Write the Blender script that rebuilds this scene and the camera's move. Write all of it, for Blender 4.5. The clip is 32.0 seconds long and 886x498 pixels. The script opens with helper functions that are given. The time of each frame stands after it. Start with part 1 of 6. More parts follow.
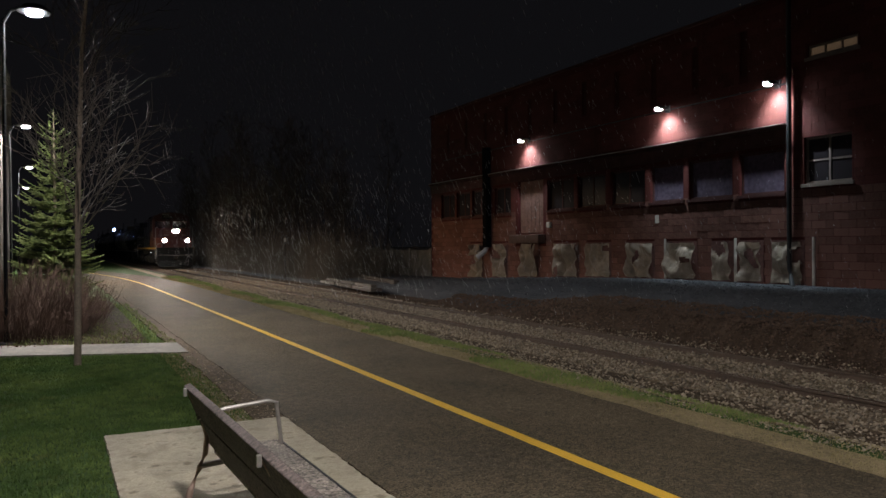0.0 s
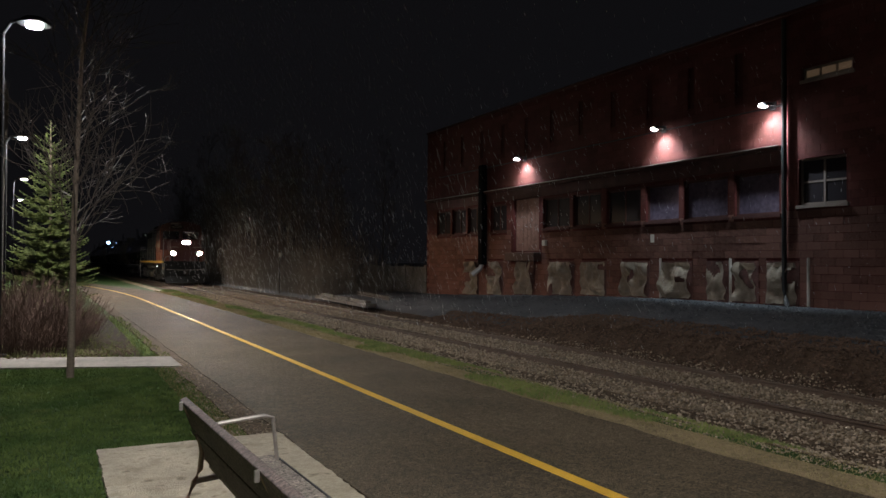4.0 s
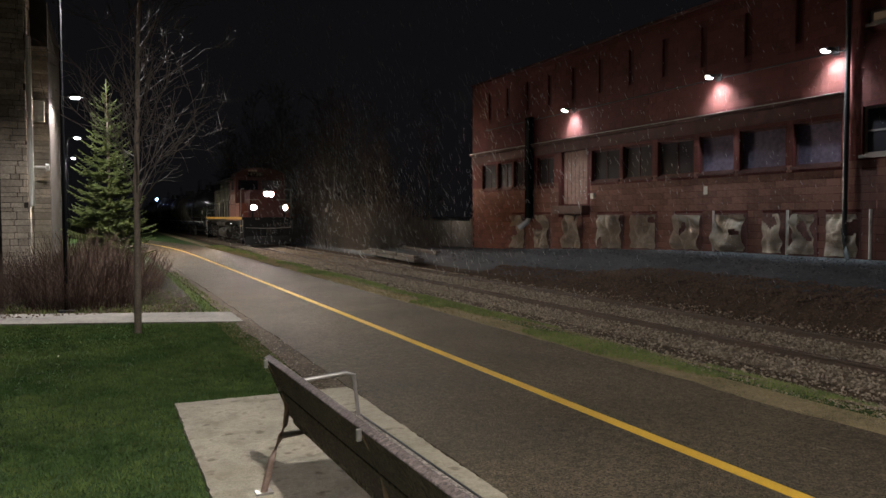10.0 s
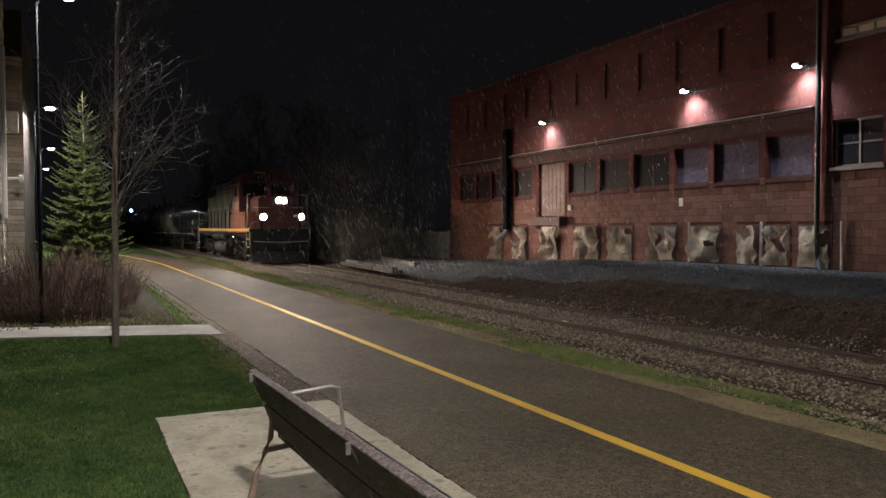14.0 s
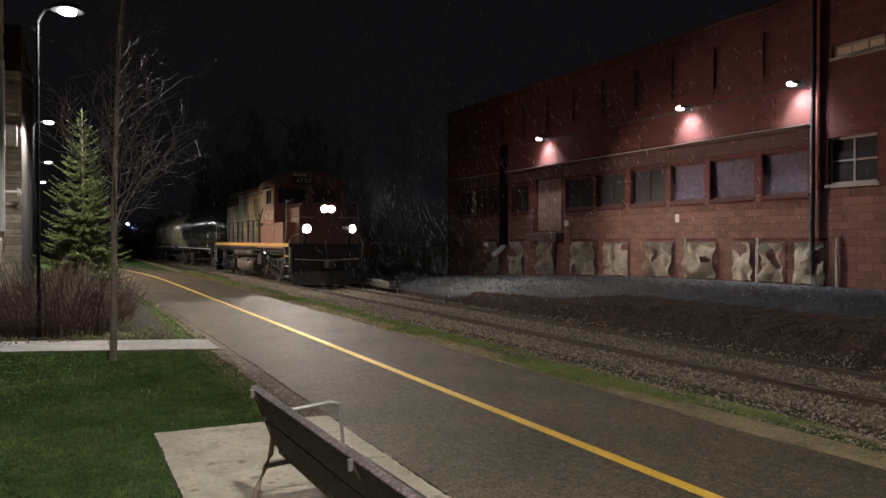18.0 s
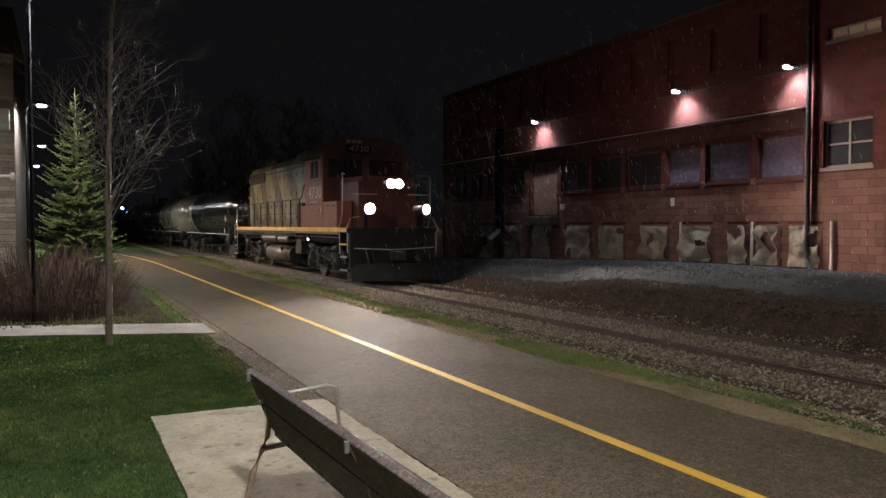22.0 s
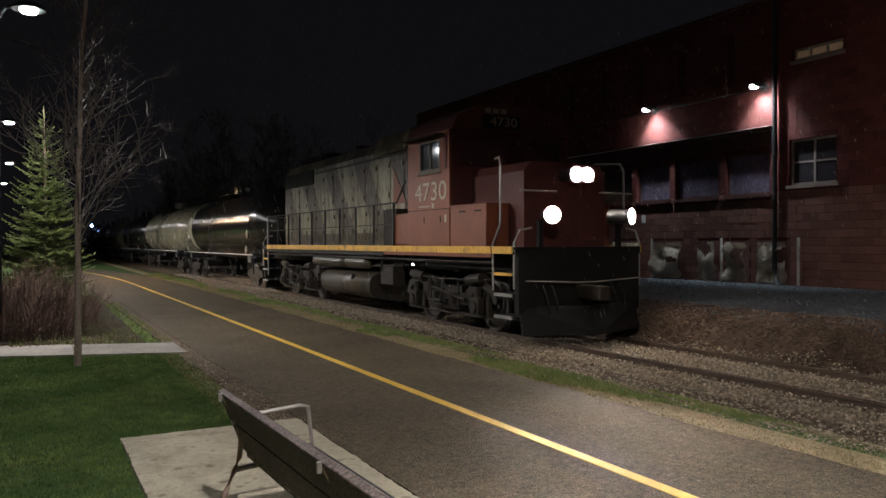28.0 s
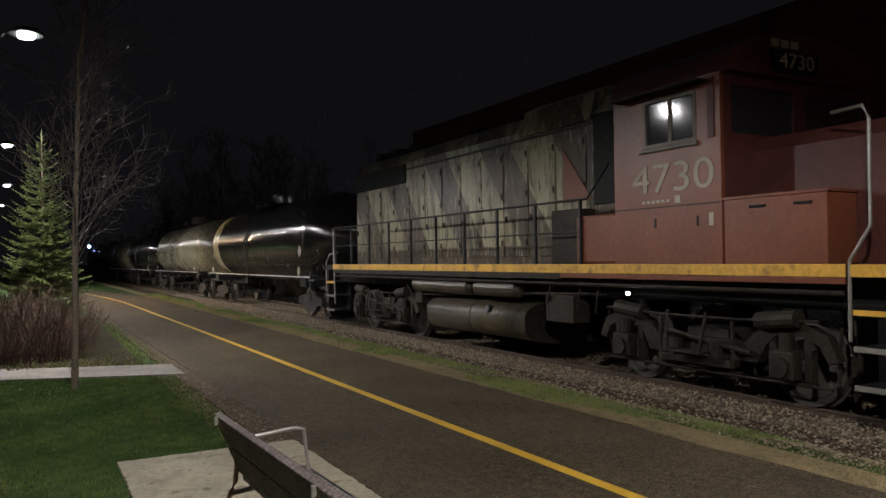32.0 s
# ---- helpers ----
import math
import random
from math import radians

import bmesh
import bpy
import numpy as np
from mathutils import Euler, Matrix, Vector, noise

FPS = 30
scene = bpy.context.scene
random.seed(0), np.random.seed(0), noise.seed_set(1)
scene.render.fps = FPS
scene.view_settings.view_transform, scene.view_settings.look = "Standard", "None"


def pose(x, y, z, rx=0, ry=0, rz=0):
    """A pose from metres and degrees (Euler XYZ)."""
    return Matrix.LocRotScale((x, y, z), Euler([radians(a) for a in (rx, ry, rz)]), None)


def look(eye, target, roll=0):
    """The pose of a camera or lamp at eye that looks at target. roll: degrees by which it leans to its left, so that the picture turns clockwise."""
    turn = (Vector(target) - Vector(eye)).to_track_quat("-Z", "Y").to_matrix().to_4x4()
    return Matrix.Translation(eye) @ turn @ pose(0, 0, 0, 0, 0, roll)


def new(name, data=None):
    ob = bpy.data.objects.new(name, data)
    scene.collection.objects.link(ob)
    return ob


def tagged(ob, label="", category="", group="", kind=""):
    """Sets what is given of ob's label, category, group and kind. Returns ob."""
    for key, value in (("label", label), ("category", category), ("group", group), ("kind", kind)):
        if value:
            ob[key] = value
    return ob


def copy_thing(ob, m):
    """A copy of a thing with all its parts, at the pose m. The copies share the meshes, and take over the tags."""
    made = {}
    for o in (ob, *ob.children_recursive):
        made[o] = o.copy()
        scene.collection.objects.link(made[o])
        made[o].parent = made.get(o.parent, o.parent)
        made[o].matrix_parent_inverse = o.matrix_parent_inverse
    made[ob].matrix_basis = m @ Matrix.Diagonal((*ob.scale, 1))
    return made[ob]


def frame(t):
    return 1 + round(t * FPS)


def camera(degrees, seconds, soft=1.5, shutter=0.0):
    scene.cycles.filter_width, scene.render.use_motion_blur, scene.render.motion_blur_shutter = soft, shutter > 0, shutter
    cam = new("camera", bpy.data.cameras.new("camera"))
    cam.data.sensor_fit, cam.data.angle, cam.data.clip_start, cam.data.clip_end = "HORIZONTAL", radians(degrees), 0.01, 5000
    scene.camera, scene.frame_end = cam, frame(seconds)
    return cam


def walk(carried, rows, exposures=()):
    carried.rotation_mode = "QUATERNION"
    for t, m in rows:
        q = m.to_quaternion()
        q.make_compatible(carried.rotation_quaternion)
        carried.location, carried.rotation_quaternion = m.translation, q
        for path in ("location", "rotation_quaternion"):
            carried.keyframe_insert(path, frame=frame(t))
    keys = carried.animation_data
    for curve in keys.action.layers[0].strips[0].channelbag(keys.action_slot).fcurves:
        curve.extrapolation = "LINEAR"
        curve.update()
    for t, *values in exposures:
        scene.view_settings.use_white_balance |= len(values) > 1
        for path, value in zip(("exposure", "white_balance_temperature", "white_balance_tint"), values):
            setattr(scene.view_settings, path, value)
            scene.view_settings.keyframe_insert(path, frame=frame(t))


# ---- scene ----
# camera: held by hand beside the bench
# t, x, y, z, yaw, pitch, roll
PATH = [
    (0.0, 0.312, -0.079, 1.644, -26.66, -0.26, -0.36),
    (0.5, 0.312, -0.066, 1.636, -26.73, -0.44, -0.13),
    (1.0, 0.313, -0.058, 1.633, -26.73, -0.70, -0.03),
    (1.5, 0.312, -0.062, 1.634, -26.62, -0.95, 0.00),
    (2.0, 0.309, -0.062, 1.633, -26.54, -1.00, -0.01),
    (2.5, 0.309, -0.054, 1.635, -26.59, -0.72, 0.05),
    (3.0, 0.299, -0.064, 1.641, -26.80, 0.12, 0.12),
    (3.5, 0.288, -0.061, 1.638, -27.00, 0.85, 0.23),
    (5.5, 0.287, -0.065, 1.640, -27.12, 1.14, 0.51),
    (6.0, 0.291, -0.067, 1.644, -27.77, 0.75, 0.53),
    (6.5, 0.291, -0.071, 1.634, -28.26, 0.17, 0.50),
    (7.0, 0.285, -0.069, 1.632, -27.60, -0.46, 0.48),
    (7.5, 0.315, -0.042, 1.633, -26.00, -0.53, 0.31),
    (8.0, 0.399, 0.001, 1.632, -23.91, 0.07, 0.63),
    (8.5, 0.411, 0.022, 1.643, -22.65, -0.31, 0.56),
    (9.0, 0.302, 0.051, 1.649, -22.56, -1.46, 0.20),
    (9.5, 0.124, 0.079, 1.674, -23.24, -2.28, -0.24),
    (10.0, 0.097, 0.064, 1.667, -23.99, -2.47, -0.15),
    (10.5, 0.142, 0.042, 1.658, -23.79, -2.48, 0.08),
    (11.0, 0.111, 0.037, 1.668, -24.34, -2.38, -0.30),
    (11.5, 0.050, 0.048, 1.677, -25.08, -2.27, -0.33),
    (12.0, 0.033, 0.052, 1.679, -25.56, -2.20, -0.03),
    (12.5, 0.033, 0.053, 1.678, -25.91, -2.16, -0.00),
    (13.0, 0.031, 0.048, 1.682, -26.01, -2.05, 0.01),
    (13.5, 0.036, 0.042, 1.678, -25.85, -1.85, 0.00),
    (14.0, 0.036, 0.038, 1.685, -25.69, -1.65, -0.18),
    (14.5, 0.035, 0.026, 1.687, -25.64, -1.35, -0.29),
    (15.0, 0.038, 0.024, 1.689, -25.79, -1.08, -0.32),
    (15.5, 0.035, 0.026, 1.693, -26.00, -0.74, -0.31),
    (17.5, -0.001, 0.006, 1.704, -25.96, -0.61, 0.05),
    (18.0, -0.007, 0.001, 1.705, -25.96, -0.57, 0.05),
    (18.5, -0.007, 0.001, 1.705, -25.90, -0.50, 0.08),
    (19.0, -0.011, -0.001, 1.709, -25.71, -0.46, 0.11),
    (19.5, -0.017, 0.003, 1.709, -25.67, -0.44, 0.17),
    (20.0, -0.001, 0.000, 1.700, -25.61, -0.48, 0.15),
    (20.5, -0.015, 0.013, 1.703, -25.69, -0.89, 0.19),
    (21.0, -0.014, 0.002, 1.705, -25.58, -1.44, 0.02),
    (21.5, -0.014, 0.008, 1.702, -25.66, -1.76, -0.05),
    (22.0, -0.006, 0.004, 1.701, -26.29, -1.77, -0.02),
    (22.5, -0.010, 0.006, 1.705, -26.95, -1.85, 0.11),
    (23.0, -0.007, 0.018, 1.704, -27.36, -1.91, 0.25),
    (23.5, -0.004, 0.014, 1.701, -27.70, -2.02, 0.22),
    (24.0, -0.001, -0.004, 1.701, -28.05, -2.02, 0.06),
    (24.5, 0.004, -0.010, 1.706, -28.55, -1.98, -0.04),
    (25.0, 0.006, -0.015, 1.705, -28.97, -1.87, -0.07),
    (25.5, -0.002, -0.022, 1.706, -28.84, -1.56, -0.07),
    (27.5, -0.013, -0.033, 1.715, -28.31, -0.79, -0.07),
    (28.0, -0.013, -0.033, 1.715, -28.22, -0.52, -0.19),
    (28.5, -0.012, -0.042, 1.721, -28.12, -0.28, -0.24),
    (29.0, -0.005, -0.039, 1.719, -28.12, -0.08, -0.32),
    (29.5, -0.012, -0.051, 1.729, -28.26, 0.09, -0.46),
    (30.0, -0.005, -0.063, 1.734, -28.20, 0.49, -0.60),
    (30.5, -0.005, -0.077, 1.740, -28.17, 0.80, -0.96),
    (31.0, -0.012, -0.082, 1.738, -28.14, 1.11, -0.70),
    (31.5, -0.017, -0.084, 1.745, -28.18, 1.00, -0.76),
    (32.0, -0.010, -0.089, 1.745, -28.38, 0.74, -0.79),
]
cam = camera(60.0, 32.0)
walk(cam, [(t, pose(x, y, z, 90 + p, 0, w) @ pose(0, 0, 0, 0, 0, r)) for t, x, y, z, w, p, r in PATH])

# ---- night sky ----
world = bpy.data.worlds.new("night")
scene.world = world
world.use_nodes = True
bg = world.node_tree.nodes["Background"]
bg.inputs[0].default_value = (0.74, 0.72, 0.86, 1)
bg.inputs[1].default_value = 0.0058


def lamp(name, kind, loc, power, color, target=None, size=0.1, cone=120, blend=0.6):
    data = bpy.data.lights.new(name, kind)
    data.energy, data.color = power, color
    if kind == "SPOT":
        data.spot_size, data.spot_blend = radians(cone), blend
    if kind in ("SPOT", "POINT"):
        data.shadow_soft_size = size
    else:
        data.size = size
    ob = new(name, data)
    ob.matrix_world = look(loc, target or (loc[0], loc[1], loc[2] - 1))
    return ob


WHITE = (0.74, 0.9, 1.0)
# row of trail lamps (the first stands just behind the camera)
TRAIL_LAMPS = [(0.8, 0.15), (-0.02, 15.0), (-0.62, 29.2), (-0.95, 44.0), (-1.6, 59.0)]
for k, (lx, ly) in enumerate(TRAIL_LAMPS):
    o = lamp("trail_lamp_light", "SPOT", (lx, ly, 5.66), (2850, 2700, 3500, 4200, 4200)[k], (0.985, 0.965, 0.945), size=0.12, cone=171, blend=0.15)
    # street optics: wide along the trail, narrower across it
    o.matrix_world = Matrix.Translation((lx, ly, 5.66)) @ Matrix.Diagonal((0.5, 1.0, 1.0, 1.0))
# orange street lamp farther along the trail
lamp("orange_lamp_light", "SPOT", (-1.6, 41.9, 4.46), 3000, (1.0, 0.66, 0.36), target=(9, 34.5, -2.6), size=0.08, cone=62, blend=0.4)
# lamps on the warehouse wall
WALL_LAMPS = [25.5, 17.77, 13.78]
for ly in WALL_LAMPS:
    lamp("wall_lamp_light", "SPOT", (16.58, ly, 5.69), 850, WHITE, target=(16.88, ly - 0.06, 5.1), size=0.05, cone=108, blend=1.0)


# ---- materials ----
def mat(name, color, rough=0.7, metal=0.0, var=0.25, scale=3.0, fine=40.0, bump=0.2, bumpscale=60.0, tint=None, spec=0.5, rand=0.0):
    """Base colour varied at two scales, with fine relief."""
    m = bpy.data.materials.new(name)
    m.use_nodes = True
    nt = m.node_tree
    n, l = nt.nodes, nt.links
    b = n["Principled BSDF"]
    tc = n.new("ShaderNodeTexCoord")
    big, small = n.new("ShaderNodeTexNoise"), n.new("ShaderNodeTexNoise")
    big.inputs["Scale"].default_value, small.inputs["Scale"].default_value = scale, fine
    big.inputs["Detail"].default_value, small.inputs["Detail"].default_value = 5, 4
    l.new(tc.outputs["Object"], big.inputs["Vector"])
    l.new(tc.outputs["Object"], small.inputs["Vector"])
    add = n.new("ShaderNodeMath")
    add.operation = "ADD"
    l.new(big.outputs["Fac"], add.inputs[0])
    l.new(small.outputs["Fac"], add.inputs[1])
    ramp = n.new("ShaderNodeMapRange")
    ramp.inputs["From Min"].default_value, ramp.inputs["From Max"].default_value = 0.65, 1.35
    l.new(add.outputs[0], ramp.inputs["Value"])
    mix = n.new("ShaderNodeMix")
    mix.data_type = "RGBA"
    c = Vector(color)
    d = Vector(tint) if tint else c * (1 + var)
    mix.inputs["A"].default_value = (*(c * (1 - var)), 1)
    mix.inputs["B"].default_value = (*d, 1)
    l.new(ramp.outputs[0], mix.inputs["Factor"])
    out = mix.outputs["Result"]
    if rand:
        oi = n.new("ShaderNodeObjectInfo")
        mr = n.new("ShaderNodeMapRange")
        mr.inputs["To Min"].default_value, mr.inputs["To Max"].default_value = 1 - rand, 1 + rand
        l.new(oi.outputs["Random"], mr.inputs["Value"])
        hs = n.new("ShaderNodeHueSaturation")
        l.new(mr.outputs[0], hs.inputs["Value"])
        l.new(out, hs.inputs["Color"])
        out = hs.outputs["Color"]
    l.new(out, b.inputs["Base Color"])
    b.inputs["Roughness"].default_value, b.inputs["Metallic"].default_value = rough, metal
    b.inputs["Specular IOR Level"].default_value = spec
    if bump:
        nb = n.new("ShaderNodeTexNoise")
        nb.inputs["Scale"].default_value, nb.inputs["Detail"].default_value = bumpscale, 4
        l.new(tc.outputs["Object"], nb.inputs["Vector"])
        bm_ = n.new("ShaderNodeBump")
        bm_.inputs["Strength"].default_value, bm_.inputs["Distance"].default_value = bump, 0.02
        l.new(nb.outputs["Fac"], bm_.inputs["Height"])
        l.new(bm_.outputs[0], b.inputs["Normal"])
    return m


def glow(name, color, strength):
    m = bpy.data.materials.new(name)
    m.use_nodes = True
    b = m.node_tree.nodes["Principled BSDF"]
    b.inputs["Base Color"].default_value = (0.8, 0.8, 0.8, 1)
    b.inputs["Emission Color"].default_value = (*color, 1)
    b.inputs["Emission Strength"].default_value = strength
    return m


def glassy(name, color=(0.02, 0.022, 0.026), rough=0.06):
    m = bpy.data.materials.new(name)
    m.use_nodes = True
    b = m.node_tree.nodes["Principled BSDF"]
    b.inputs["Base Color"].default_value = (*color, 1)
    b.inputs["Roughness"].default_value = rough
    b.inputs["Specular IOR Level"].default_value = 0.8
    return m


def chips(m, scale, low, high, relief):
    """Adds small stones of mixed shade to a material, each slightly proud of its joints."""
    n, l = m.node_tree.nodes, m.node_tree.links
    p = n["Principled BSDF"]
    base = p.inputs["Base Color"].links[0].from_socket
    tc, vo = n.new("ShaderNodeTexCoord"), n.new("ShaderNodeTexVoronoi")
    vo.inputs["Scale"].default_value = scale
    l.new(tc.outputs["Object"], vo.inputs["Vector"])
    sep = n.new("ShaderNodeSeparateColor")
    l.new(vo.outputs["Color"], sep.inputs[0])
    mr = n.new("ShaderNodeMapRange")
    mr.inputs["To Min"].default_value, mr.inputs["To Max"].default_value = low, high
    l.new(sep.outputs[0], mr.inputs["Value"])
    hs = n.new("ShaderNodeHueSaturation")
    l.new(mr.outputs[0], hs.inputs["Value"])
    l.new(base, hs.inputs["Color"])
    l.new(hs.outputs["Color"], p.inputs["Base Color"])
    inv = n.new("ShaderNodeMath")
    inv.operation = "MULTIPLY_ADD"
    inv.inputs[1].default_value, inv.inputs[2].default_value = -1.0, 1.0
    l.new(vo.outputs["Distance"], inv.inputs[0])
    tilt = n.new("ShaderNodeMath")
    tilt.operation = "MULTIPLY_ADD"
    tilt.inputs[1].default_value = 0.6
    l.new(sep.outputs[1], tilt.inputs[0])
    l.new(inv.outputs[0], tilt.inputs[2])
    bu = n.new("ShaderNodeBump")
    bu.inputs["Strength"].default_value, bu.inputs["Distance"].default_value = relief, 0.006
    l.new(tilt.outputs[0], bu.inputs["Height"])
    if p.inputs["Normal"].links:
        l.new(p.inputs["Normal"].links[0].from_socket, bu.inputs["Normal"])
    l.new(bu.outputs[0], p.inputs["Normal"])
    return m


def spots(m, scale, lo, hi, amount, colour):
    """Lays stains of one colour over a material, where a noise passes a threshold."""
    n, l = m.node_tree.nodes, m.node_tree.links
    p = n["Principled BSDF"]
    base = p.inputs["Base Color"].links[0].from_socket
    tc, no, mr, mx = n.new("ShaderNodeTexCoord"), n.new("ShaderNodeTexNoise"), n.new("ShaderNodeMapRange"), n.new("ShaderNodeMix")
    no.inputs["Scale"].default_value, no.inputs["Detail"].default_value = scale, 5
    l.new(tc.outputs["Object"], no.inputs["Vector"])
    mr.inputs["From Min"].default_value, mr.inputs["From Max"].default_value, mr.inputs["To Max"].default_value = lo, hi, amount
    l.new(no.outputs["Fac"], mr.inputs["Value"])
    mx.data_type = "RGBA"
    l.new(mr.outputs[0], mx.inputs["Factor"])
    l.new(base, mx.inputs["A"])
    mx.inputs["B"].default_value = (*colour, 1)
    l.new(mx.outputs["Result"], p.inputs["Base Color"])
    return m


ASPHALT = chips(mat("asphalt", (0.088, 0.067, 0.042), 0.82, var=0.4, scale=0.7, fine=12, bump=0.4, bumpscale=45, spec=0.13), 82, 0.4, 1.65, 1.4)
LINE = mat("yellow_line_paint", (0.62, 0.36, 0.03), 0.6, var=0.2, scale=2, fine=90, bump=0.3, bumpscale=140)
CONCRETE = mat("concrete", (0.165, 0.148, 0.128), 0.88, var=0.45, scale=1.8, fine=14, bump=0.3, bumpscale=80)
PAD = chips(mat("stained_pad_concrete", (0.45, 0.39, 0.285), 0.88, var=0.35, scale=2.2, fine=9, bump=0.4, bumpscale=60, tint=(0.54, 0.47, 0.35)), 90, 0.85, 1.12, 0.3)
spots(PAD, 9.0, 0.56, 0.7, 0.75, (0.11, 0.09, 0.055))
spots(PAD, 1.1, 0.5, 0.72, 0.55, (0.2, 0.165, 0.1))
spots(PAD, 3.2, 0.55, 0.7, 0.5, (0.16, 0.135, 0.075))
spots(ASPHALT, 0.45, 0.5, 0.68, 0.35, (0.045, 0.037, 0.03))
spots(ASPHALT, 22.0, 0.66, 0.72, 0.6, (0.24, 0.2, 0.15))
SOIL = chips(mat("soil", (0.085, 0.06, 0.04), 0.95, var=0.5, scale=1.5, fine=14, bump=0.9, bumpscale=25, spec=0.12), 38, 0.45, 1.5, 1.0)
LAWN = mat("lawn_soil", (0.038, 0.068, 0.018), 0.95, var=0.5, scale=1.2, fine=25, bump=0.8, bumpscale=40, spec=0.12)
BLADE = mat("grass_blade", (0.062, 0.128, 0.03), 0.85, var=0.55, scale=0.9, fine=5, bump=0, tint=(0.155, 0.21, 0.06), spec=0.2)
spots(BLADE, 0.8, 0.47, 0.66, 0.6, (0.036, 0.085, 0.02))
spots(BLADE, 2.3, 0.6, 0.72, 0.5, (0.17, 0.17, 0.06))
VERGE = mat("verge_grass_blade", (0.24, 0.2, 0.095), 0.85, var=0.35, scale=1.1, fine=7, bump=0, tint=(0.34, 0.275, 0.15), spec=0.1)
VERGEGREEN = mat("verge_green_blade", (0.11, 0.19, 0.035), 0.75, var=0.5, scale=1.1, fine=7, bump=0, tint=(0.25, 0.28, 0.08))
SAND = mat("dry_grass_sand", (0.22, 0.17, 0.098), 0.95, var=0.45, scale=2.5, fine=24, bump=0.6, bumpscale=40, spec=0.12)
BALLAST = mat("ballast_bed", (0.165, 0.122, 0.082), 0.95, var=0.5, scale=3, fine=22, bump=1.0, bumpscale=24, spec=0.12)
GRAVEL = mat("gravel_lot", (0.032, 0.036, 0.045), 0.8, var=0.6, scale=0.6, fine=9, bump=0.9, bumpscale=14)
DIRT = mat("dirt_bank", (0.055, 0.036, 0.025), 0.95, var=0.55, scale=1.6, fine=14, bump=1.0, bumpscale=16, spec=0.1)
RAIL = mat("rail_steel", (0.075, 0.046, 0.03), 0.75, 0.15, var=0.3, bump=0.2)
RAILTOP = mat("rail_head_polished", (0.68, 0.66, 0.63), 0.22, 1.0, var=0.15, bump=0.05)
TIE = mat("tie_wood", (0.07, 0.055, 0.042), 0.9, var=0.4, scale=3, fine=30, bump=0.6, bumpscale=30, rand=0.25)
BRICK = mat("brick_red_paint", (0.075, 0.02, 0.018), 0.85, var=0.35, scale=0.8, fine=14, bump=0.5, bumpscale=14, spec=0.08)
BLOCK = mat("painted_block", (0.155, 0.076, 0.06), 0.8, var=0.35, scale=1.4, fine=16, bump=0.4, bumpscale=30, rand=0.22, spec=0.1)
TRIM = mat("weathered_trim", (0.075, 0.034, 0.03), 0.8, var=0.35, spec=0.1)
DARKMETAL = mat("dark_metal", (0.02, 0.02, 0.022), 0.5, 0.3, var=0.3)
PALE = mat("pale_board", (0.55, 0.5, 0.44), 0.8, var=0.3, scale=2.0, fine=8, bump=0.4, bumpscale=9)
DARKBOARD = mat("dark_board", (0.1, 0.055, 0.045), 0.85, var=0.4)
WINFRAME = mat("window_frame_paint", (0.2, 0.15, 0.125), 0.6, var=0.25)
GLASS = glassy("window_glass")
DUSTY = glassy("dusty_window_glass", (0.03, 0.025, 0.028), 0.22)
DUSTY.node_tree.nodes["Principled BSDF"].inputs["Specular IOR Level"].default_value = 0.03
BLACK = mat("loco_black", (0.01, 0.0095, 0.009), 0.6, var=0.5, scale=2, fine=20, bump=0.1, spec=0.2)
RED = mat("loco_red", (0.175, 0.05, 0.023), 0.42, var=0.25, scale=1.2, fine=14, bump=0.08, bumpscale=20)
YELLOW = spots(mat("loco_yellow", (0.62, 0.34, 0.045), 0.5, var=0.3, scale=1.5, fine=18, bump=0.1), 5.0, 0.56, 0.7, 0.6, (0.12, 0.07, 0.03))
NUMBER = mat("number_white", (0.4, 0.34, 0.26), 0.6, var=0.15)
GRIME = mat("truck_grime", (0.022, 0.018, 0.014), 0.6, var=0.75, scale=2, fine=18, bump=0.5, bumpscale=25, tint=(0.045, 0.035, 0.026), spec=0.2)
TANKGREY = spots(mat("fuel_tank_grime", (0.05, 0.043, 0.031), 0.45, var=0.6, scale=1.8, fine=9, bump=0.15, tint=(0.1, 0.077, 0.046)), 2.4, 0.52, 0.66, 0.7, (0.03, 0.024, 0.018))
STEEL = mat("handrail_steel", (0.35, 0.33, 0.3), 0.4, 0.6, var=0.2)
SEATWOOD = chips(mat("seat_board", (0.2, 0.17, 0.145), 0.72, spec=0.25, var=0.6, scale=5, fine=75, bump=0.3, bumpscale=60), 70, 0.35, 1.35, 0.4)
BENCHWOOD = chips(mat("bench_board", (0.1, 0.074, 0.066), 0.72, var=0.45, scale=3, fine=50, bump=0.4, bumpscale=60, spec=0.3), 75, 0.5, 1.4, 0.3)
spots(SEATWOOD, 34.0, 0.58, 0.64, 0.8, (0.02, 0.016, 0.015))
spots(BENCHWOOD, 30.0, 0.6, 0.66, 0.7, (0.018, 0.014, 0.013))
FRAMEPAINT = mat("frame_paint", (0.32, 0.22, 0.175), 0.45, 0.3, var=0.3, scale=4, fine=30, bump=0.1)
ALU = mat("cast_aluminium", (0.42, 0.38, 0.35), 0.4, 0.7, var=0.2)
BARK = mat("bark", (0.22, 0.17, 0.135), 0.9, var=0.4, scale=4, fine=40, bump=0.6, bumpscale=40)
BRUSHBARK = mat("brush_bark", (0.13, 0.108, 0.085), 0.9, var=0.4, scale=3, fine=20, bump=0.3)
TWIG = mat("twig", (0.085, 0.066, 0.056), 0.85, var=0.35, scale=2, fine=10, bump=0)
